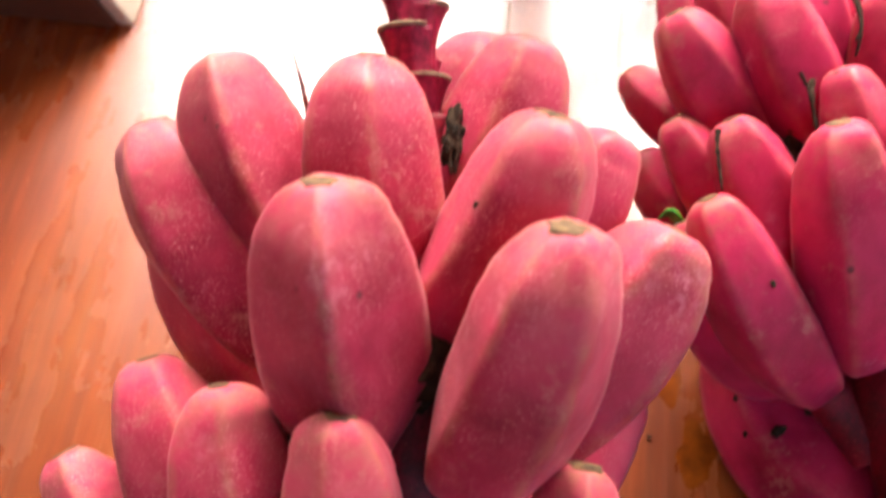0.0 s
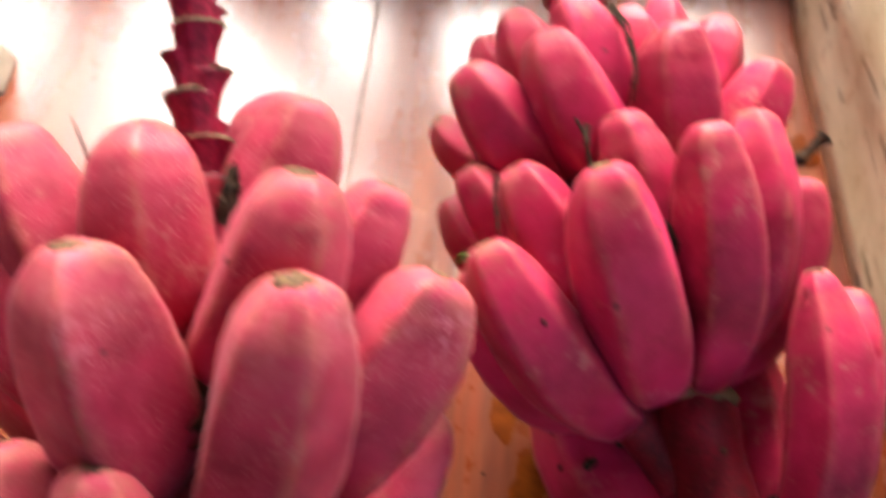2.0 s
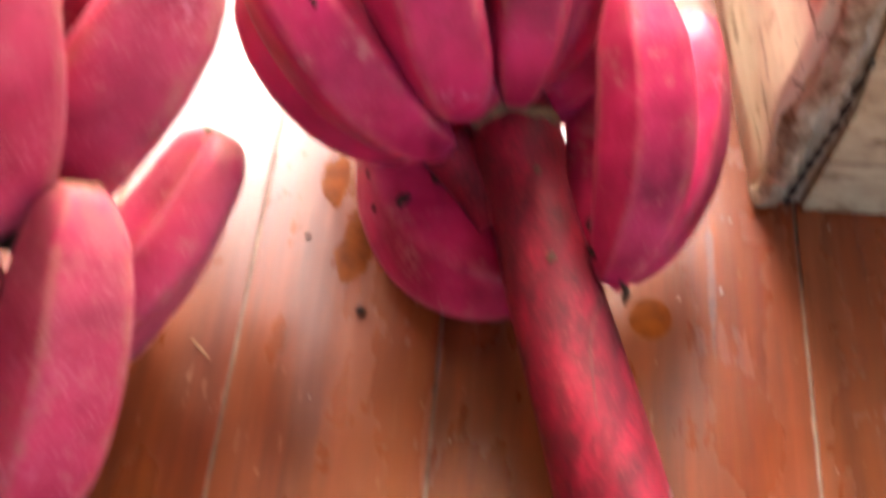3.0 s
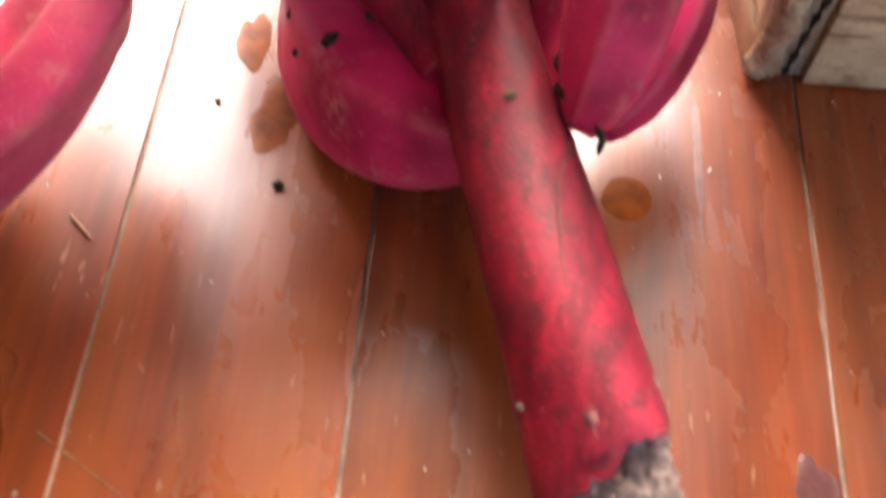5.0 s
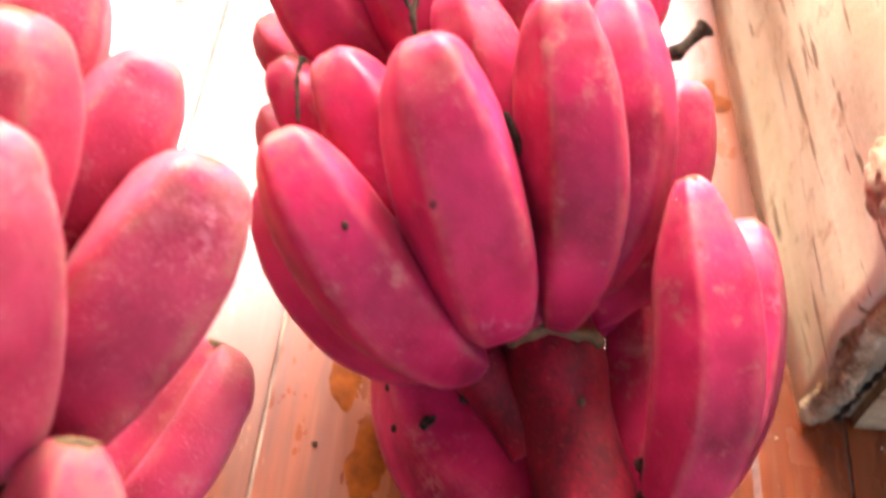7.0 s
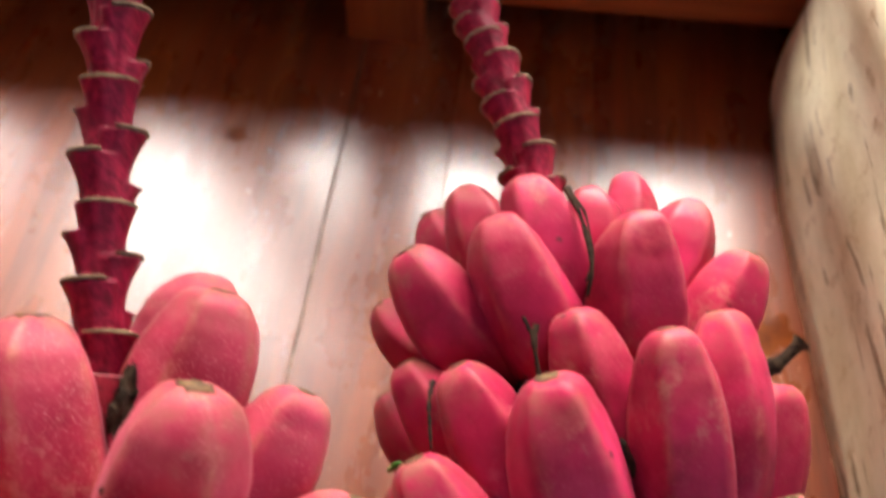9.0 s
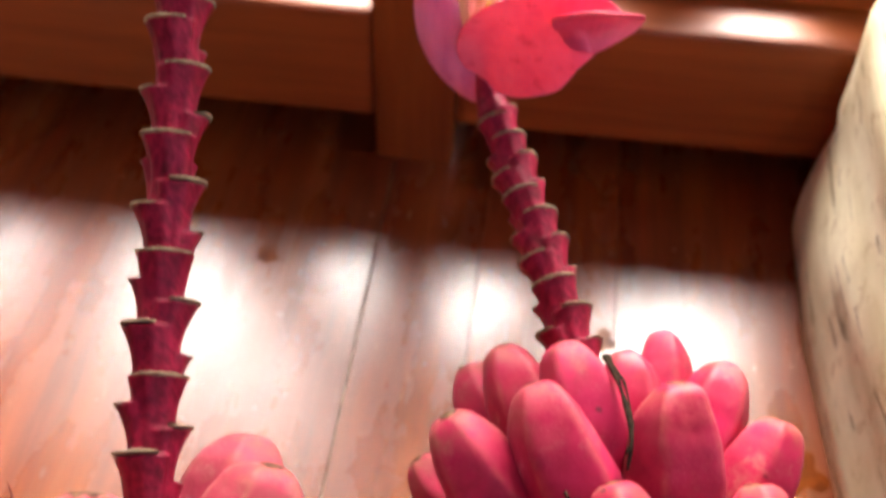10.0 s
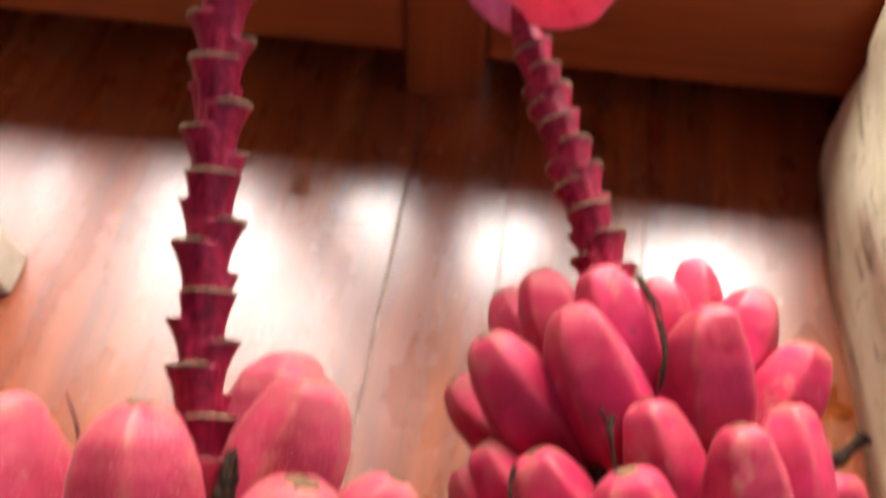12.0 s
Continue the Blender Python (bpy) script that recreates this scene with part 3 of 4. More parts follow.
def bark_strip():
    line = [(0.2775 + 0.0045 * z / 0.07 + 0.0012 * math.sin(90 * z), 0.2320 + 0.0015 * math.sin(140 * z), z) for z in (0.003 + 0.19 * i / 60 for i in range(61))]
    return loft(line, lambda i, u, th: 0.0052 * (1 + 0.5 * noise.noise(Vector((u * 30, math.cos(th) * 1.5, math.sin(th) * 1.5))) + 0.25 * noise.noise(Vector((u * 110, math.cos(th) * 4, math.sin(th) * 4)))), 20)


part("bark", bark_strip(), BARK, timber, "brown crumbling bark along the edge", smooth=False)
part("knot", lump((0.2705, 0.254, 0.112), (0.0040, 0.013, 0.013), 4, 0.35, 4, 4.0), plain("knot_wood", (0.30, 0.17, 0.09), (0.56, 0.42, 0.27), 120, 0.95, 0.7, 0.002), timber, "rough brown knot")
for at, size in (((0.2742, 0.2405, 0.0365), (0.0008, 0.0014, 0.0016)),):
    part("pock_mark", lump(at, size, 2, 0.3, 2), DRY_AND_SHADE, timber, "small dark hole")
end_face = bmesh.new()
rim = [(0.2925 + x * 0.93 + 0.002 * noise.noise(Vector((x * 60, z * 60, 2))), z * 0.985 + 0.0015) for x, z in ((0.0, 0.0), (0.004, 0.06), (0.0, 0.12), (0.01, 0.15), (0.04, 0.185), (0.09, 0.185), (0.13, 0.16), (0.15, 0.11), (0.145, 0.0))]
front = [end_face.verts.new((x, 0.2285 + 0.002 * noise.noise(Vector((x * 50, 7, z * 50))), z)) for x, z in rim]
back = [end_face.verts.new((x, 0.2345, z)) for x, z in rim]
end_face.faces.new(front)
for k in range(len(rim)):
    end_face.faces.new((front[k], front[k - 1], back[k - 1], back[k]))
bmesh.ops.recalc_face_normals(end_face, faces=end_face.faces[:])
part("end_grain", end_face, streaked("end_grain", (0.30, 0.20, 0.10), (0.52, 0.40, 0.22), (0.17, 0.095, 0.04), (30, 30, 160), 0.85, 260, 0.2, (0.50, 0.66), (30, 90, 260)), timber, "rough tan sawn end of the log", smooth=False)
part("crack", loft(spline([(0.2858, 0.2302, 0.004), (0.2885, 0.2296, 0.03), (0.2915, 0.2290, 0.055), (0.2935, 0.2286, 0.09)], 30), lambda i, u, th: 0.0011 * (1 + 0.5 * math.sin(i * 2.1)), 8), DRY_AND_SHADE, timber, "dark crack under the bark")

# stones on the log
GREY = plain("blue_grey_stone", (0.20, 0.24, 0.34), (0.34, 0.38, 0.46), 60, 0.5)
SHELL = plain("pale_green_stone", (0.45, 0.50, 0.38), (0.70, 0.72, 0.62), 120, 0.5)
tagged(mesh_object("pebble", lump((0.2715, 0.560, 0.1955), (0.009, 0.009, 0.008), 3, 0.1), GREY), "smooth blue-grey pebble on the log", "pebble")
tagged(mesh_object("pebble", lump((0.2690, 0.5505, 0.1875), (0.007, 0.005, 0.004), 6, 0.15), SHELL), "small pale green pebble on the log", "pebble")

# ---- dark box with a pale sawn edge ----
DARKWOOD = varnished("dark_stained_wood", (0.075, 0.024, 0.010), (0.14, 0.045, 0.018), 0.5)
SAWN = plain("sawn_edge", (0.42, 0.36, 0.26), (0.58, 0.52, 0.40), 90, 0.9, 0.6)
chest = tagged(new("wooden_box"), "dark stained wooden box with pale sawn edge", "box")
part("front", slanted(-0.62, -0.1790, 0.392, 0.412, 0.0, 0.34, -0.38), DARKWOOD, chest, smooth=False)
part("side", slanted(-0.1788, -0.1700, 0.394, 0.420, 0.0, 0.34, -0.38), SAWN, chest, "pale sawn edge board", smooth=False)
part("side", block(-0.66, -0.64, 0.413, 0.540, 0.0, 0.34, 0.002), DARKWOOD, chest, smooth=False)
part("top", block(-0.72, -0.30, 0.392, 0.540, 0.3405, 0.36, 0.003), DARKWOOD, chest, smooth=False)

# ---- details of the right bunch ----
def on_stem(y, angle, lift=0.0):
    """A point on the skin of the right stem; angle 0 is on top, positive towards +x."""
    i = min(range(len(R_AXIS)), key=lambda j: abs(R_AXIS[j].y - y))
    p, t, e1, e2 = frames_along(R_AXIS)[i]
    r = stem_radius(i, i / (len(R_AXIS) - 1), angle) + lift
    return p + (e1 * math.cos(angle) + e2 * math.sin(angle)) * r


STAIN = plain("stem_scar", (0.05, 0.012, 0.010), (0.14, 0.045, 0.028), 300, 0.9)
thread("scar_ring", [on_stem(0.2155 + 0.004 * math.cos(a * 1.3) - 0.003 * a, a, 0.0008) for a in (-1.3, -0.9, -0.5, -0.1, 0.3, 0.7, 0.95)], 0.0021, RING, right, "olive-brown scar ring round the stem", taper=1.0, knots=0.2)
thread("scar_line", [on_stem(y, a) for y, a in ((0.160, 1.35), (0.156, 0.9), (0.149, 0.5), (0.140, 0.22), (0.130, 0.05), (0.118, -0.08))], 0.0006, STAIN, right, "brown scar line along the stem", taper=0.4)
thread("withered_husk", [(0.2065, 0.171, 0.0560), (0.2105, 0.165, 0.0575), (0.2155, 0.160, 0.0555), (0.2185, 0.156, 0.052)], 0.0024, DRY_AND_SHADE, right, "black withered husk at the fruit base")
thread("withered_husk", [(0.2155, 0.160, 0.0560), (0.2178, 0.1580, 0.0520), (0.2172, 0.1545, 0.0490)], 0.0015, DRY_AND_SHADE, right, "black withered husk at the fruit base")
thread("withered_husk", [(0.206, 0.182, 0.055), (0.208, 0.172, 0.056), (0.212, 0.163, 0.057)], 0.0017, DRY_AND_SHADE, right)
thread("withered_style", [(0.1340, 0.3375, 0.1465), (0.1395, 0.3240, 0.1480), (0.1440, 0.3070, 0.1450), (0.1435, 0.297, 0.139)], 0.0011, DRY_AND_SHADE, right, "black withered flower style between the fruits")
thread("withered_style", [(0.1350, 0.338, 0.147), (0.1375, 0.3310, 0.1485), (0.1412, 0.3240, 0.1485), (0.1445, 0.3080, 0.1450), (0.1425, 0.3010, 0.142)], 0.0007, DRY_AND_SHADE, right)
thread("withered_style", [(0.1560, 0.2500, 0.130), (0.1615, 0.2450, 0.1215), (0.1655, 0.2400, 0.1100), (0.1690, 0.2310, 0.0960), (0.1715, 0.2190, 0.0830)], 0.0012, DRY_AND_SHADE, right, "black withered strand between the fruits")
thread("withered_style", [(0.0965, 0.2625, 0.1335), (0.0962, 0.2540, 0.1335), (0.0985, 0.2400, 0.1300)], 0.0010, DRY_AND_SHADE, right, "black withered flower style between the fruits")
thread("withered_style", [(0.1275, 0.2830, 0.140), (0.1272, 0.2770, 0.1385), (0.1300, 0.2670, 0.133)], 0.0012, DRY_AND_SHADE, right, "black withered flower style between the fruits")
thread("withered_style", [(0.1230, 0.2850, 0.141), (0.1255, 0.2810, 0.1395), (0.1275, 0.2770, 0.138)], 0.0008, DRY_AND_SHADE, right)
thread("withered_style", [(0.2020, 0.2830, 0.113), (0.2050, 0.2866, 0.1205), (0.2100, 0.2905, 0.1225), (0.2165, 0.2968, 0.1255)], 0.0022, DRY_AND_SHADE, right, "black withered style standing out like a twig", taper=1.25)
GREEN = plain("fresh_leaf", (0.03, 0.22, 0.02), (0.06, 0.32, 0.03), 200, 0.4)
bm = bmesh.new()
grid = [[bm.verts.new((0.0835 + 0.011 * i / 6, 0.2465 + 0.002 * math.sin(i), 0.0995 + (j - 2) * 0.0016 * math.sin(math.pi * (i + 0.6) / 7) + 0.0012 * math.sin(i * 0.7))) for j in range(5)] for i in range(7)]
for i in range(6):
    for j in range(4):
        bm.faces.new((grid[i][j], grid[i + 1][j], grid[i + 1][j + 1], grid[i][j + 1]))
scrap = part("leaf_scrap", bm, GREEN, right, "fresh green scrap of leaf")
scrap.modifiers.new("thick", "SOLIDIFY").thickness = 0.0006
# cut end of the stem
part("cut_end", loft(spline([(0.2165, 0.0960, 0.0270), (0.2255, 0.066, 0.0190), (0.2320, 0.046, 0.0160)], 60), lambda i, u, th: (0.0170 - 0.0012 * u) * (1 - 0.25 * u * max(0, math.cos(th)) + 0.12 * noise.noise(Vector((u * 13, math.cos(th) * 4, math.sin(th) * 4))) + 0.16 * noise.noise(Vector((u * 34, math.cos(th) * 12, math.sin(th) * 12)))), 96), PITH, right, "pale frayed pith of the cut stem", smooth=False)
rnd = random.Random(23)
for k in range(9):
    a = -0.3 + 1.7 * k / 8 + rnd.uniform(-0.12, 0.12)
    run = rnd.uniform(0.004, 0.011)
    foot = on_stem(0.0885 + 0.002 * k / 8, a, -0.0014)
    thread("frayed_fibre", [foot, foot + Vector((0.25, -0.92, -0.26)) * run * 0.5 + Vector((0, 0, 0.0003)), foot + Vector((0.28, -0.9, -0.32)) * run], rnd.uniform(0.0010, 0.0022), FRAY, right, segs=6, taper=0.25)

# ---- flower ----
def petal(name, spine, side, half, cup, curl, mat, parent, label):
    """A cupped bract: a spine, a sideways direction, half widths along it, how far the margins bow back and how the tip rolls over."""
    pts = spline(spine, 19)
    side = Vector(side).normalized()
    bm, grid = bmesh.new(), []
    for i, p in enumerate(pts):
        u = i / 18
        t = (pts[min(i + 1, 18)] - pts[max(i - 1, 0)]).normalized()
        w = (side - t * side.dot(t)).normalized()
        nrm = t.cross(w)
        h = half * (math.sin(math.pi * (0.03 + 0.97 * u) ** 0.85) ** 0.8 + 0.05)
        row = []
        for j in range(17):
            v = (j - 8) / 8
            roll = curl * max(0.0, u - 0.45) * max(0.0, v) ** 1.5
            a = v * cup
            q = p + w * (math.sin(a) / cup * h) + nrm * ((1 - math.cos(a)) / cup * h)
            if roll:
                q += (-nrm * math.sin(min(2.2, roll * 3)) * 0.5 - w * (1 - math.cos(min(2.2, roll * 3))) * 0.55) * h
            row.append(bm.verts.new(q + nrm * 0.0005 * noise.noise(q * 180)))
        grid.append(row)
    for r0, r1 in zip(grid, grid[1:]):
        for j in range(16):
            bm.faces.new((r0[j], r0[j + 1], r1[j + 1], r1[j]))
    ob = part(name, bm, mat, parent, label)
    ob.modifiers.new("thick", "SOLIDIFY").thickness = 0.0008
    sub = ob.modifiers.new("smooth", "SUBSURF")
    sub.levels = sub.render_levels = 1
    return ob


CORAL = streaked("coral_bract", (0.76, 0.095, 0.200), (0.84, 0.150, 0.255), (0.50, 0.02, 0.07), (90, 90, 90), 0.38, 300)
LILAC = streaked("lilac_bract", (0.46, 0.17, 0.36), (0.60, 0.27, 0.47), (0.28, 0.03, 0.14), (120, 120, 20), 0.5, 300)
for m in (CORAL, LILAC):
    m.node_tree.nodes["Principled BSDF"].inputs["Subsurface Weight"].default_value = 0.3
    m.node_tree.nodes["Principled BSDF"].inputs["Subsurface Scale"].default_value = 0.003
ROLLED = streaked("rolled_bract", (0.58, 0.028, 0.090), (0.70, 0.055, 0.130), (0.45, 0.02, 0.06), (90, 90, 90), 0.38, 300)
CREAM = plain("cream_floret", (0.66, 0.55, 0.26), (0.80, 0.74, 0.50), 200, 0.5)
YELLOW = plain("yellow_anther", (0.62, 0.46, 0.04), (0.75, 0.60, 0.12), 300, 0.8)
flower = tagged(new("banana_flower"), "open pink and lilac banana flower at the stalk end", "flower")
petal("bract", [(0.0755, 0.4665, 0.161), (0.089, 0.459, 0.184), (0.106, 0.456, 0.198), (0.130, 0.462, 0.2025)], (-0.58, 0.10, 0.81), 0.0235, 0.55, 0.5, CORAL, flower, "coral pink open bract with rolled tip")
petal("bract", [(0.0780, 0.470, 0.1440), (0.0645, 0.474, 0.158), (0.0555, 0.476, 0.178), (0.0490, 0.478, 0.202)], (0.90, -0.20, 0.35), 0.0170, 0.8, 0.0, LILAC, flower, "lilac pointed bract")
petal("bract_fold", [(0.1065, 0.4475, 0.2010), (0.1140, 0.4455, 0.2080), (0.1250, 0.4480, 0.2085), (0.1385, 0.4590, 0.2030)], (0.22, -0.10, 0.95), 0.0125, 0.9, 0.0, ROLLED, flower, "rolled-over tip of the coral bract")
part("bud_base", loft(spline([(0.0835, 0.458, 0.1475), (0.0800, 0.465, 0.152), (0.0775, 0.470, 0.160)], 12), lambda i, u, th: 0.0078 * (1 - 0.45 * u), 20), STALK, flower)
rnd = random.Random(5)
for k in range(8):
    x, y = 0.0665 + 0.0018 * k + rnd.uniform(-0.0006, 0.0006), 0.4705 + rnd.uniform(-0.003, 0.004)
    top = Vector((x - 0.002 + 0.0006 * k, y + 0.004, 0.200 + rnd.uniform(-0.006, 0.006) - 0.001 * k))
    f = part("floret", loft(spline([(0.0775, 0.469, 0.158), ((x + 0.0745) / 2, y, 0.178), top], 14), lambda i, u, th: 0.0031 * (0.75 + 0.3 * math.sin(3 * u)), 10), CREAM, flower, "cream tubular floret")
    part("anther", lump(top + Vector((0, 0, 0.0012)), (0.0022, 0.0022, 0.0026), k, 0.4, 2), YELLOW, f, "yellow anthers")

# ---- details of the left bunch ----
part("withered_style", lump((0.0090, 0.2350, 0.1495), (0.0034, 0.0110, 0.0060), 8, 0.55, 4), DRY_AND_SHADE, left, "black withered flower style between the fruits", smooth=False)
thread("spine", [(-0.0380, 0.2370, 0.150), (-0.0410, 0.2440, 0.158), (-0.0450, 0.2510, 0.1665)], 0.0011, plain("red_brown_spine", (0.12, 0.02, 0.02), (0.2, 0.05, 0.03), 200), left, "thin pointed red-brown bract spine", taper=0.08, knots=0.05)
thread("withered_style", [(0.013, 0.165, 0.118), (0.014, 0.175, 0.126), (0.010, 0.186, 0.130)], 0.004, DRY_AND_SHADE, left, "black withered husk at the fruit base")

# black lumps added as painted shade in the deep gaps between fruits
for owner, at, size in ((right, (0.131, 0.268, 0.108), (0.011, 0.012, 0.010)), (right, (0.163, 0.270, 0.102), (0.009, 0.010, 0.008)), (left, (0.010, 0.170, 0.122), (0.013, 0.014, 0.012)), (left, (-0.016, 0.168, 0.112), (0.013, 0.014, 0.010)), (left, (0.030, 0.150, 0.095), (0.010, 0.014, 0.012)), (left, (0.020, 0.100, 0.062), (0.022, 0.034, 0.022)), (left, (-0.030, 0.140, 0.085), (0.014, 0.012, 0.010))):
    part("withered_husk", lump(at, size, at[1] * 90, 0.6, 3), DRY_AND_SHADE, owner, "black lump painting shade into the gap between the fruits", smooth=False)


def blemish(owner, at, normal, rx, ry, mat, seed, spin=0.0, label=""):
    """A thin uneven mark lying on a fruit's skin."""
    bm = bmesh.new()
    rim = []
    for i in range(30):
        a = 2 * math.pi * i / 30
        k = 0.85 + 0.3 * noise.noise(Vector((math.cos(a) * 1.6, math.sin(a) * 1.6, seed * 2.3)))
        rim.append((rx * k * math.cos(a), ry * k * math.sin(a)))
    outer = [bm.verts.new((x, y, -0.0004 - (x * x + y * y) * 25)) for x, y in rim]
    inner = [bm.verts.new((x * 0.8, y * 0.8, 0.0005 - (x * x + y * y) * 9)) for x, y in rim]
    for k in range(30):
        bm.faces.new((outer[k], outer[(k + 1) % 30], inner[(k + 1) % 30], inner[k]))
    bm.faces.new(inner)
    turn = Vector(normal).to_track_quat("Z", "Y").to_matrix().to_4x4()
    bm.transform(Matrix.Translation(at) @ turn @ Matrix.Rotation(spin, 4, "Z"))
    return part("blemish", bm, mat, owner, label)


for k, (at, nrm, rx, ry, mat) in enumerate((
        ((0.1400, 0.1945, 0.0436), (-0.25, -0.2, 0.95), 0.0026, 0.0034, DRY_AND_SHADE), ((0.1262, 0.2090, 0.0385), (-0.55, -0.2, 0.8), 0.0018, 0.0024, DRY_AND_SHADE),
        ((0.1290, 0.1945, 0.0365), (-0.65, -0.35, 0.68), 0.0012, 0.0016, DRY_AND_SHADE), ((0.1525, 0.2035, 0.0455), (0.05, -0.25, 0.96), 0.0024, 0.0046, DRY_AND_SHADE),
        ((0.133, 0.2043, 0.108), (0.65, -0.31, 0.69), 0.0011, 0.0022, DRY_AND_SHADE), ((0.1071, 0.2017, 0.1149), (-0.27, -0.85, 0.45), 0.0017, 0.0017, DRY_AND_SHADE),
        ((0.116, 0.2097, 0.1242), (0.55, -0.27, 0.79), 0.0012, 0.0016, DRY_AND_SHADE))):
    blemish(right, at, nrm, rx, ry, mat, k, 0.4 * k, "dark spot on the skin")
for k, (at, nrm, rx, ry) in enumerate((((0.1868, 0.1943, 0.0665), (0.1, -0.29, 0.95), 0.0015, 0.0015), ((0.1928, 0.1647, 0.059), (-0.09, -0.25, 0.96), 0.0022, 0.0018), ((0.2179, 0.113, 0.0465), (0.45, -0.01, 0.89), 0.0022, 0.0042))):
    blemish(right, at, nrm, rx, ry, TIP, k + 20, k)
blemish(left, (0.0191, 0.1959, 0.1715), (-0.75, -0.25, 0.61), 0.0012, 0.0016, DRY_AND_SHADE, 41, 0, "dark spot on the skin")
blemish(left, (-0.0457, 0.1298, 0.1274), (-0.25, -0.44, 0.86), 0.0014, 0.0020, DRY_AND_SHADE, 42, 0, "dark spot on the skin")
WATER = bpy.data.materials.new("water_drop")
WATER.use_nodes = True
wb = WATER.node_tree.nodes["Principled BSDF"]
wb.inputs["Roughness"].default_value, wb.inputs["Transmission Weight"].default_value, wb.inputs["IOR"].default_value = 0.03, 1.0, 1.33
tagged(mesh_object("water_drop", lump((0.2078, 0.236, 0.1130), (0.0016, 0.0016, 0.0016), 1, 0.08), WATER), "clear water drop on the fruit tip", "drop")

# ---- drops, crumbs and stains on the floor ----
RESIN = bpy.data.materials.new("amber_juice")
RESIN.use_nodes = True
rb = RESIN.node_tree.nodes["Principled BSDF"]
rb.inputs["Roughness"].default_value = 0.3
rb.inputs["Specular IOR Level"].default_value = 0.1
RESIN.node_tree.links.new(mix(RESIN.node_tree, noise_fac(RESIN.node_tree, coords(RESIN.node_tree), 120, 4), (0.10, 0.020, 0.002), (0.20, 0.046, 0.004)), rb.inputs["Base Color"])


def puddle(name, x, y, rx, ry, seed, mat, label, category, height=0.0001, rough=0.5):
    """A thin, flat-topped spill with an uneven rim."""
    bm = bmesh.new()
    rings = []
    for q, h in ((1.0, 0.0001), (0.97, 0.55), (0.9, 0.9), (0.5, 1.0)):
        rings.append([bm.verts.new((x + rx * q * math.cos(a) * k, y + ry * q * math.sin(a) * k, 0.0002 + height * h)) for a, k in ((2 * math.pi * i / 36, 1 + rough * noise.noise(Vector((math.cos(2 * math.pi * i / 36) * 1.3, math.sin(2 * math.pi * i / 36) * 1.3, seed)))) for i in range(36))])
    for r0, r1 in zip(rings, rings[1:]):
        for k in range(36):
            bm.faces.new((r0[k], r0[(k + 1) % 36], r1[(k + 1) % 36], r1[k]))
    bm.faces.new(rings[-1])
    return tagged(mesh_object(name, bm, mat), label, category, group="juice stains")


puddle("juice_stain", 0.2330, 0.1765, 0.0080, 0.0088, 1, RESIN, "round amber juice stain on the floor", "stain", rough=0.12)
puddle("juice_stain", 0.1185, 0.1975, 0.0080, 0.0140, 2, RESIN, "amber juice stain beside the spotted fruit", "stain", rough=0.55)
puddle("juice_stain", 0.1060, 0.2330, 0.0065, 0.0120, 3, RESIN, "amber juice stain under the fruits", "stain", rough=0.55)
puddle("juice_stain", 0.2450, 0.3890, 0.0100, 0.0110, 4, RESIN, "orange juice stain near the log", "stain", rough=0.8)
puddle("juice_stain", -0.0390, 0.4900, 0.0065, 0.0055, 5, RESIN, "small orange juice stain near the railing", "stain", rough=0.8)
puddle("juice_stain", 0.1500, 0.4580, 0.0060, 0.0060, 6, RESIN, "small orange juice stain near the stalk", "stain", rough=0.8)
puddle("juice_puddle", 0.1900, 0.0420, 0.0700, 0.0330, 7, RESIN, "wet amber juice puddle by the cut stem", "puddle", 0.0003, 0.35)
WETDARK = plain("dark_wood_patch", (0.05, 0.012, 0.010), (0.09, 0.025, 0.02), 80, 0.3)
puddle("dark_patch", 0.2815, 0.0850, 0.0055, 0.0090, 9, WETDARK, "dark stained patch in the board", "stain", 0.0002, 0.4)
puddle("dark_streak", 0.2562, 0.1970, 0.0014, 0.0280, 12, plain("dulled_varnish", (0.085, 0.028, 0.022), (0.20, 0.075, 0.045), 160, 0.45), "dull dark streak worn into the board", "stain", 0.0001, 0.7)
thread("straw", [(0.0720, 0.0840, 0.0003), (0.0850, 0.0765, 0.0003), (0.0990, 0.0680, 0.0003)], 0.0003, SCAR)
tagged(bpy.data.objects["straw"], "thin pale straw lying on the boards", "straw")
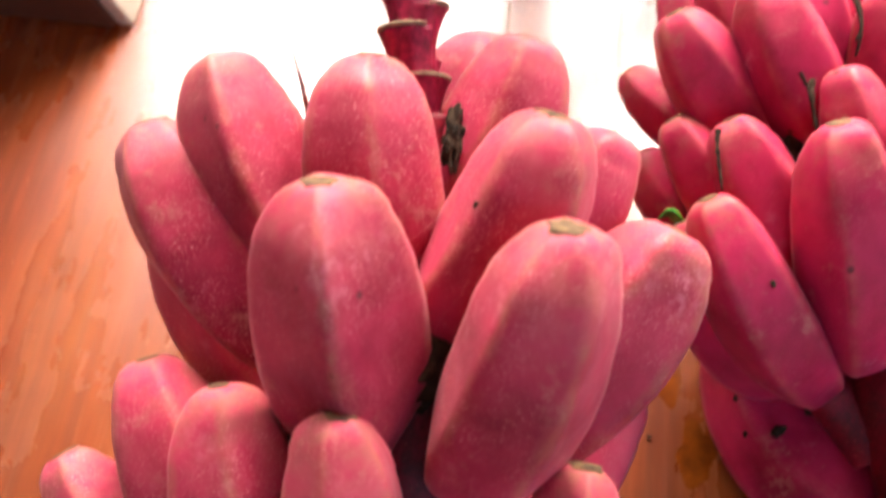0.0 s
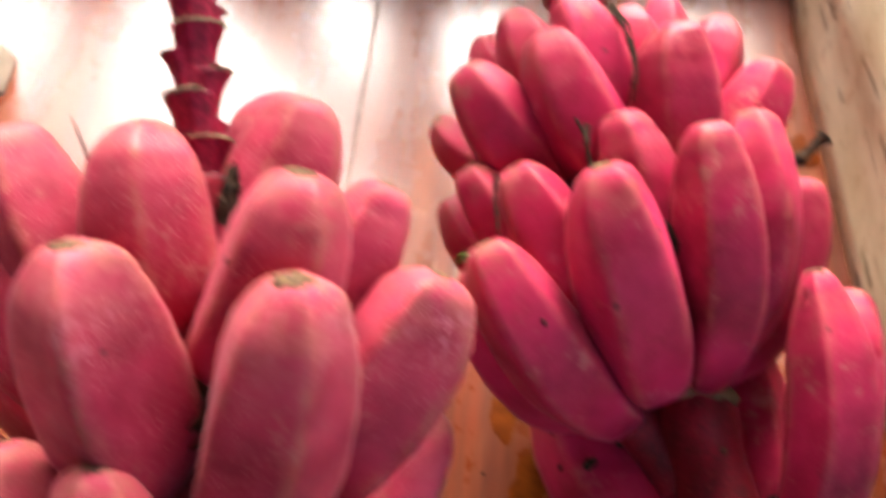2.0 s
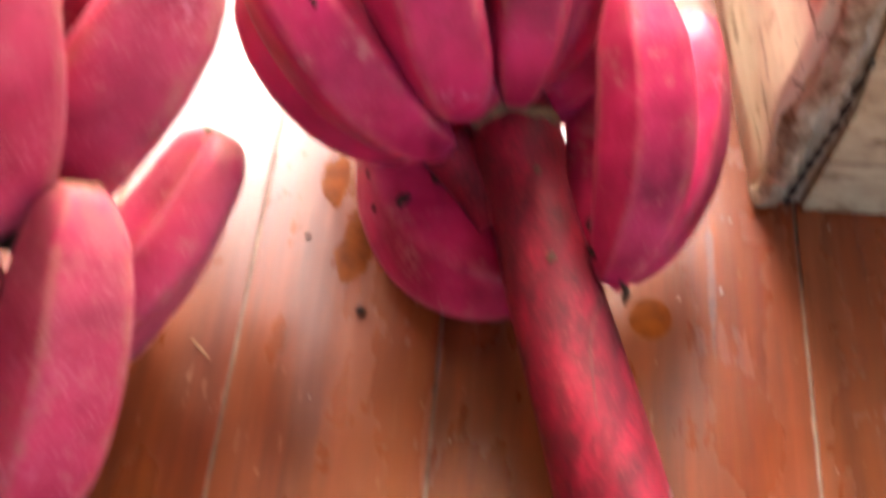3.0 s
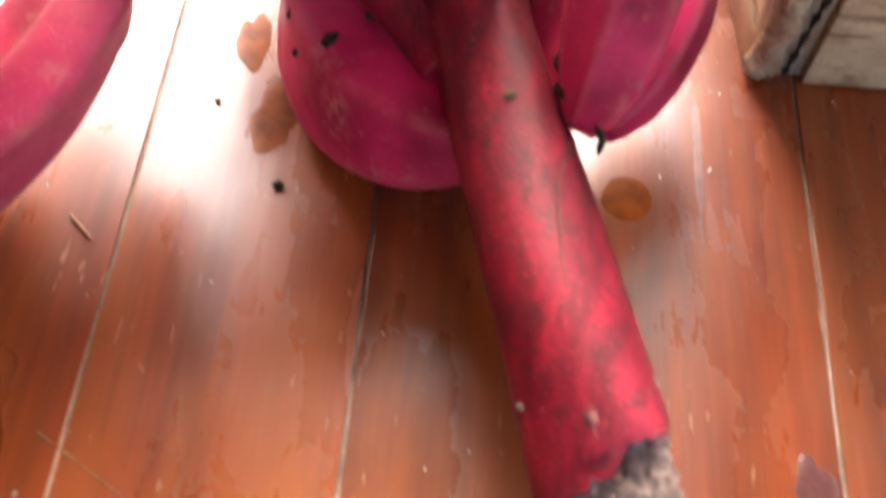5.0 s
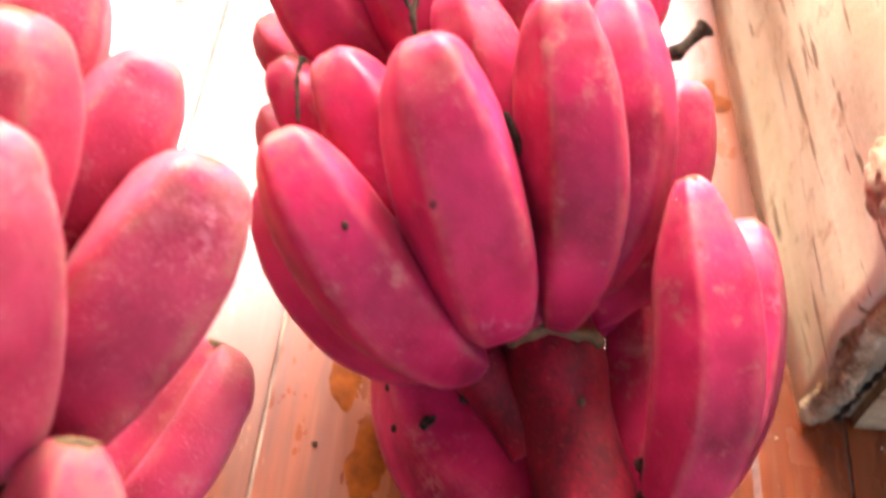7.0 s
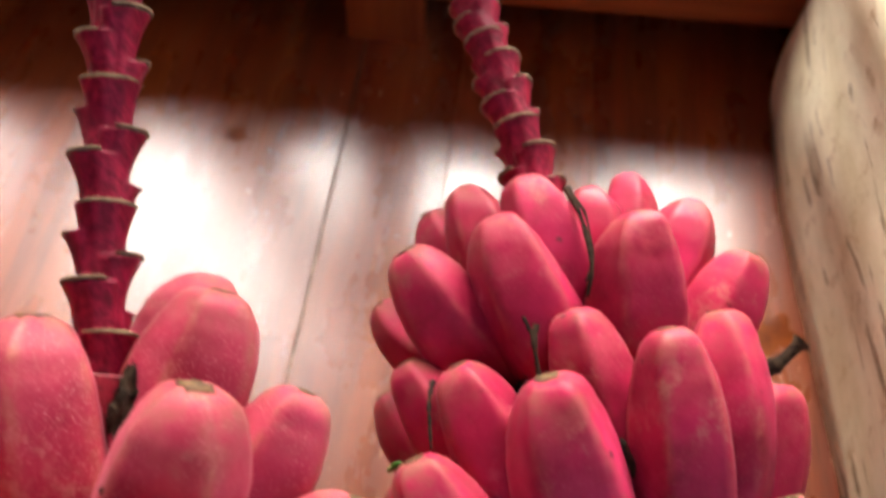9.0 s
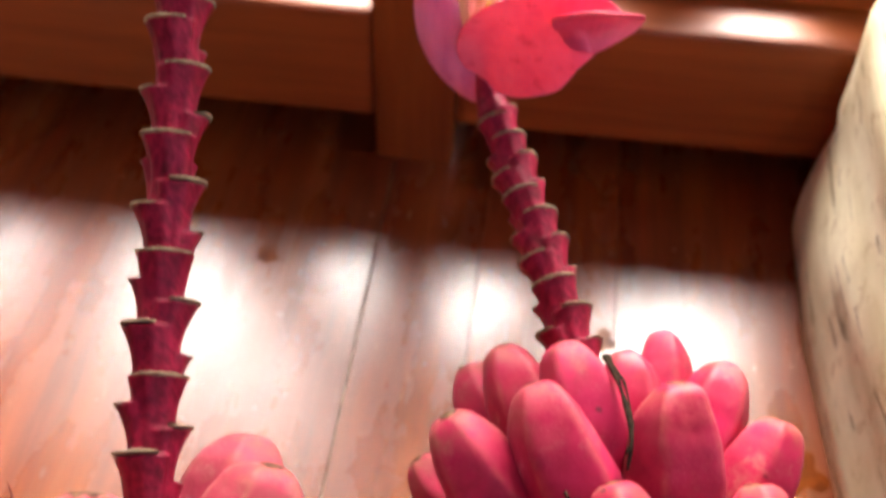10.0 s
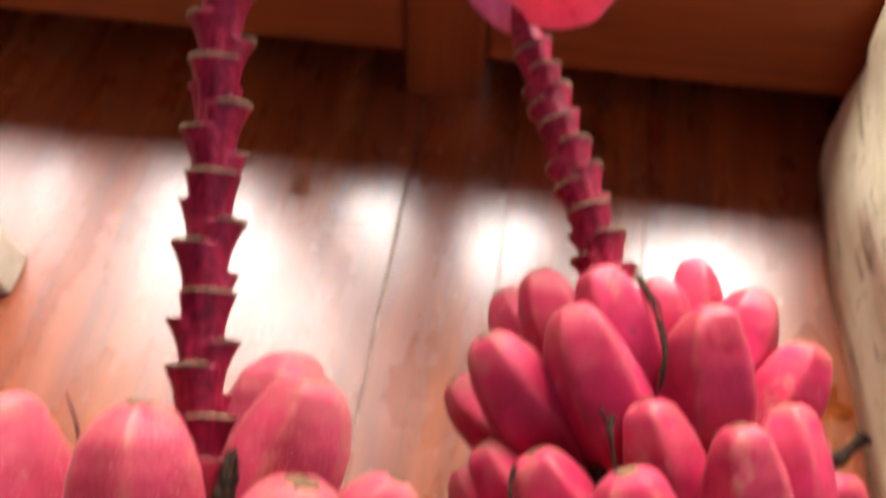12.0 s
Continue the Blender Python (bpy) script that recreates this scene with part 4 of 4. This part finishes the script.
for x, y, sx, sy, sz in ((0.1241, 0.1711, 0.0021, 0.0017, 0.0012), (0.0989, 0.2038, 0.0011, 0.0009, 0.0008)):
    tagged(mesh_object("crumb", lump((x, y, sz), (sx, sy, sz), x * 50, 0.4, 2), DRY_AND_SHADE), "dark crumb lying on the floor boards", "crumb", group="crumbs")
TWIG = plain("dry_twig", (0.30, 0.15, 0.07), (0.48, 0.30, 0.16), 200, 0.8)
thread("twig", [(0.0628, 0.1545, 0.001), (0.0668, 0.1508, 0.0012), (0.0708, 0.1470, 0.001)], 0.0007, TWIG)
tagged(bpy.data.objects["twig"], "tiny dry twig on the floor boards", "twig")
bm, rnd = bmesh.new(), random.Random(11)
for k in range(170):
    x, y = rnd.uniform(-0.12, 0.36), rnd.uniform(0.03, 0.53)
    r, st = rnd.uniform(0.00015, 0.00042), rnd.uniform(1, 4)
    bmesh.ops.create_icosphere(bm, subdivisions=1, radius=r, matrix=Matrix.Translation((x, y, r * 0.6)) @ Matrix.Rotation(rnd.uniform(0, 3.1), 4, "Z") @ Matrix.Diagonal((st, 1, 0.6, 1)))
tagged(mesh_object("floor_dust", bm, plain("pale_dust", (0.50, 0.38, 0.28), (0.75, 0.66, 0.56), 300, 0.9), smooth=False), "pale dust and specks on the boards", "dust", kind="stuff")

# ---- porch ceiling, unseen light-blocking walls and the ground outside ----
PANEL = varnished("porch_panel", (0.065, 0.020, 0.008), (0.13, 0.043, 0.018), 0.5)
tagged(mesh_object("ceiling", block(-1.75, 1.9, -1.42, 2.0, 2.4, 2.45, 0), PANEL, smooth=False), "plain wooden porch ceiling", "ceiling", kind="structure")
# two walls added out of view, sized to limit fill from south and west
tagged(mesh_object("wall_south", block(-1.6, -0.15, -1.42, -1.302, -0.3, 2.4, 0), PANEL, smooth=False), "unseen wooden wall added to hold back skylight", "wall", kind="structure")
tagged(mesh_object("wall_west", block(-1.73, -1.602, -1.42, 0.4, -0.3, 2.4, 0), PANEL, smooth=False), "unseen wooden wall added to hold back skylight", "wall", kind="structure")
GRASS = plain("sunlit_grass", (0.24, 0.29, 0.13), (0.40, 0.43, 0.27), 3, 0.9, 0.5)
bm = bmesh.new()
bmesh.ops.create_grid(bm, x_segments=4, y_segments=4, size=60, matrix=Matrix.Translation((0, 0, -0.32)))
tagged(mesh_object("ground", bm, GRASS, smooth=False), "pale sunlit grass outside the porch", "lawn", kind="structure")
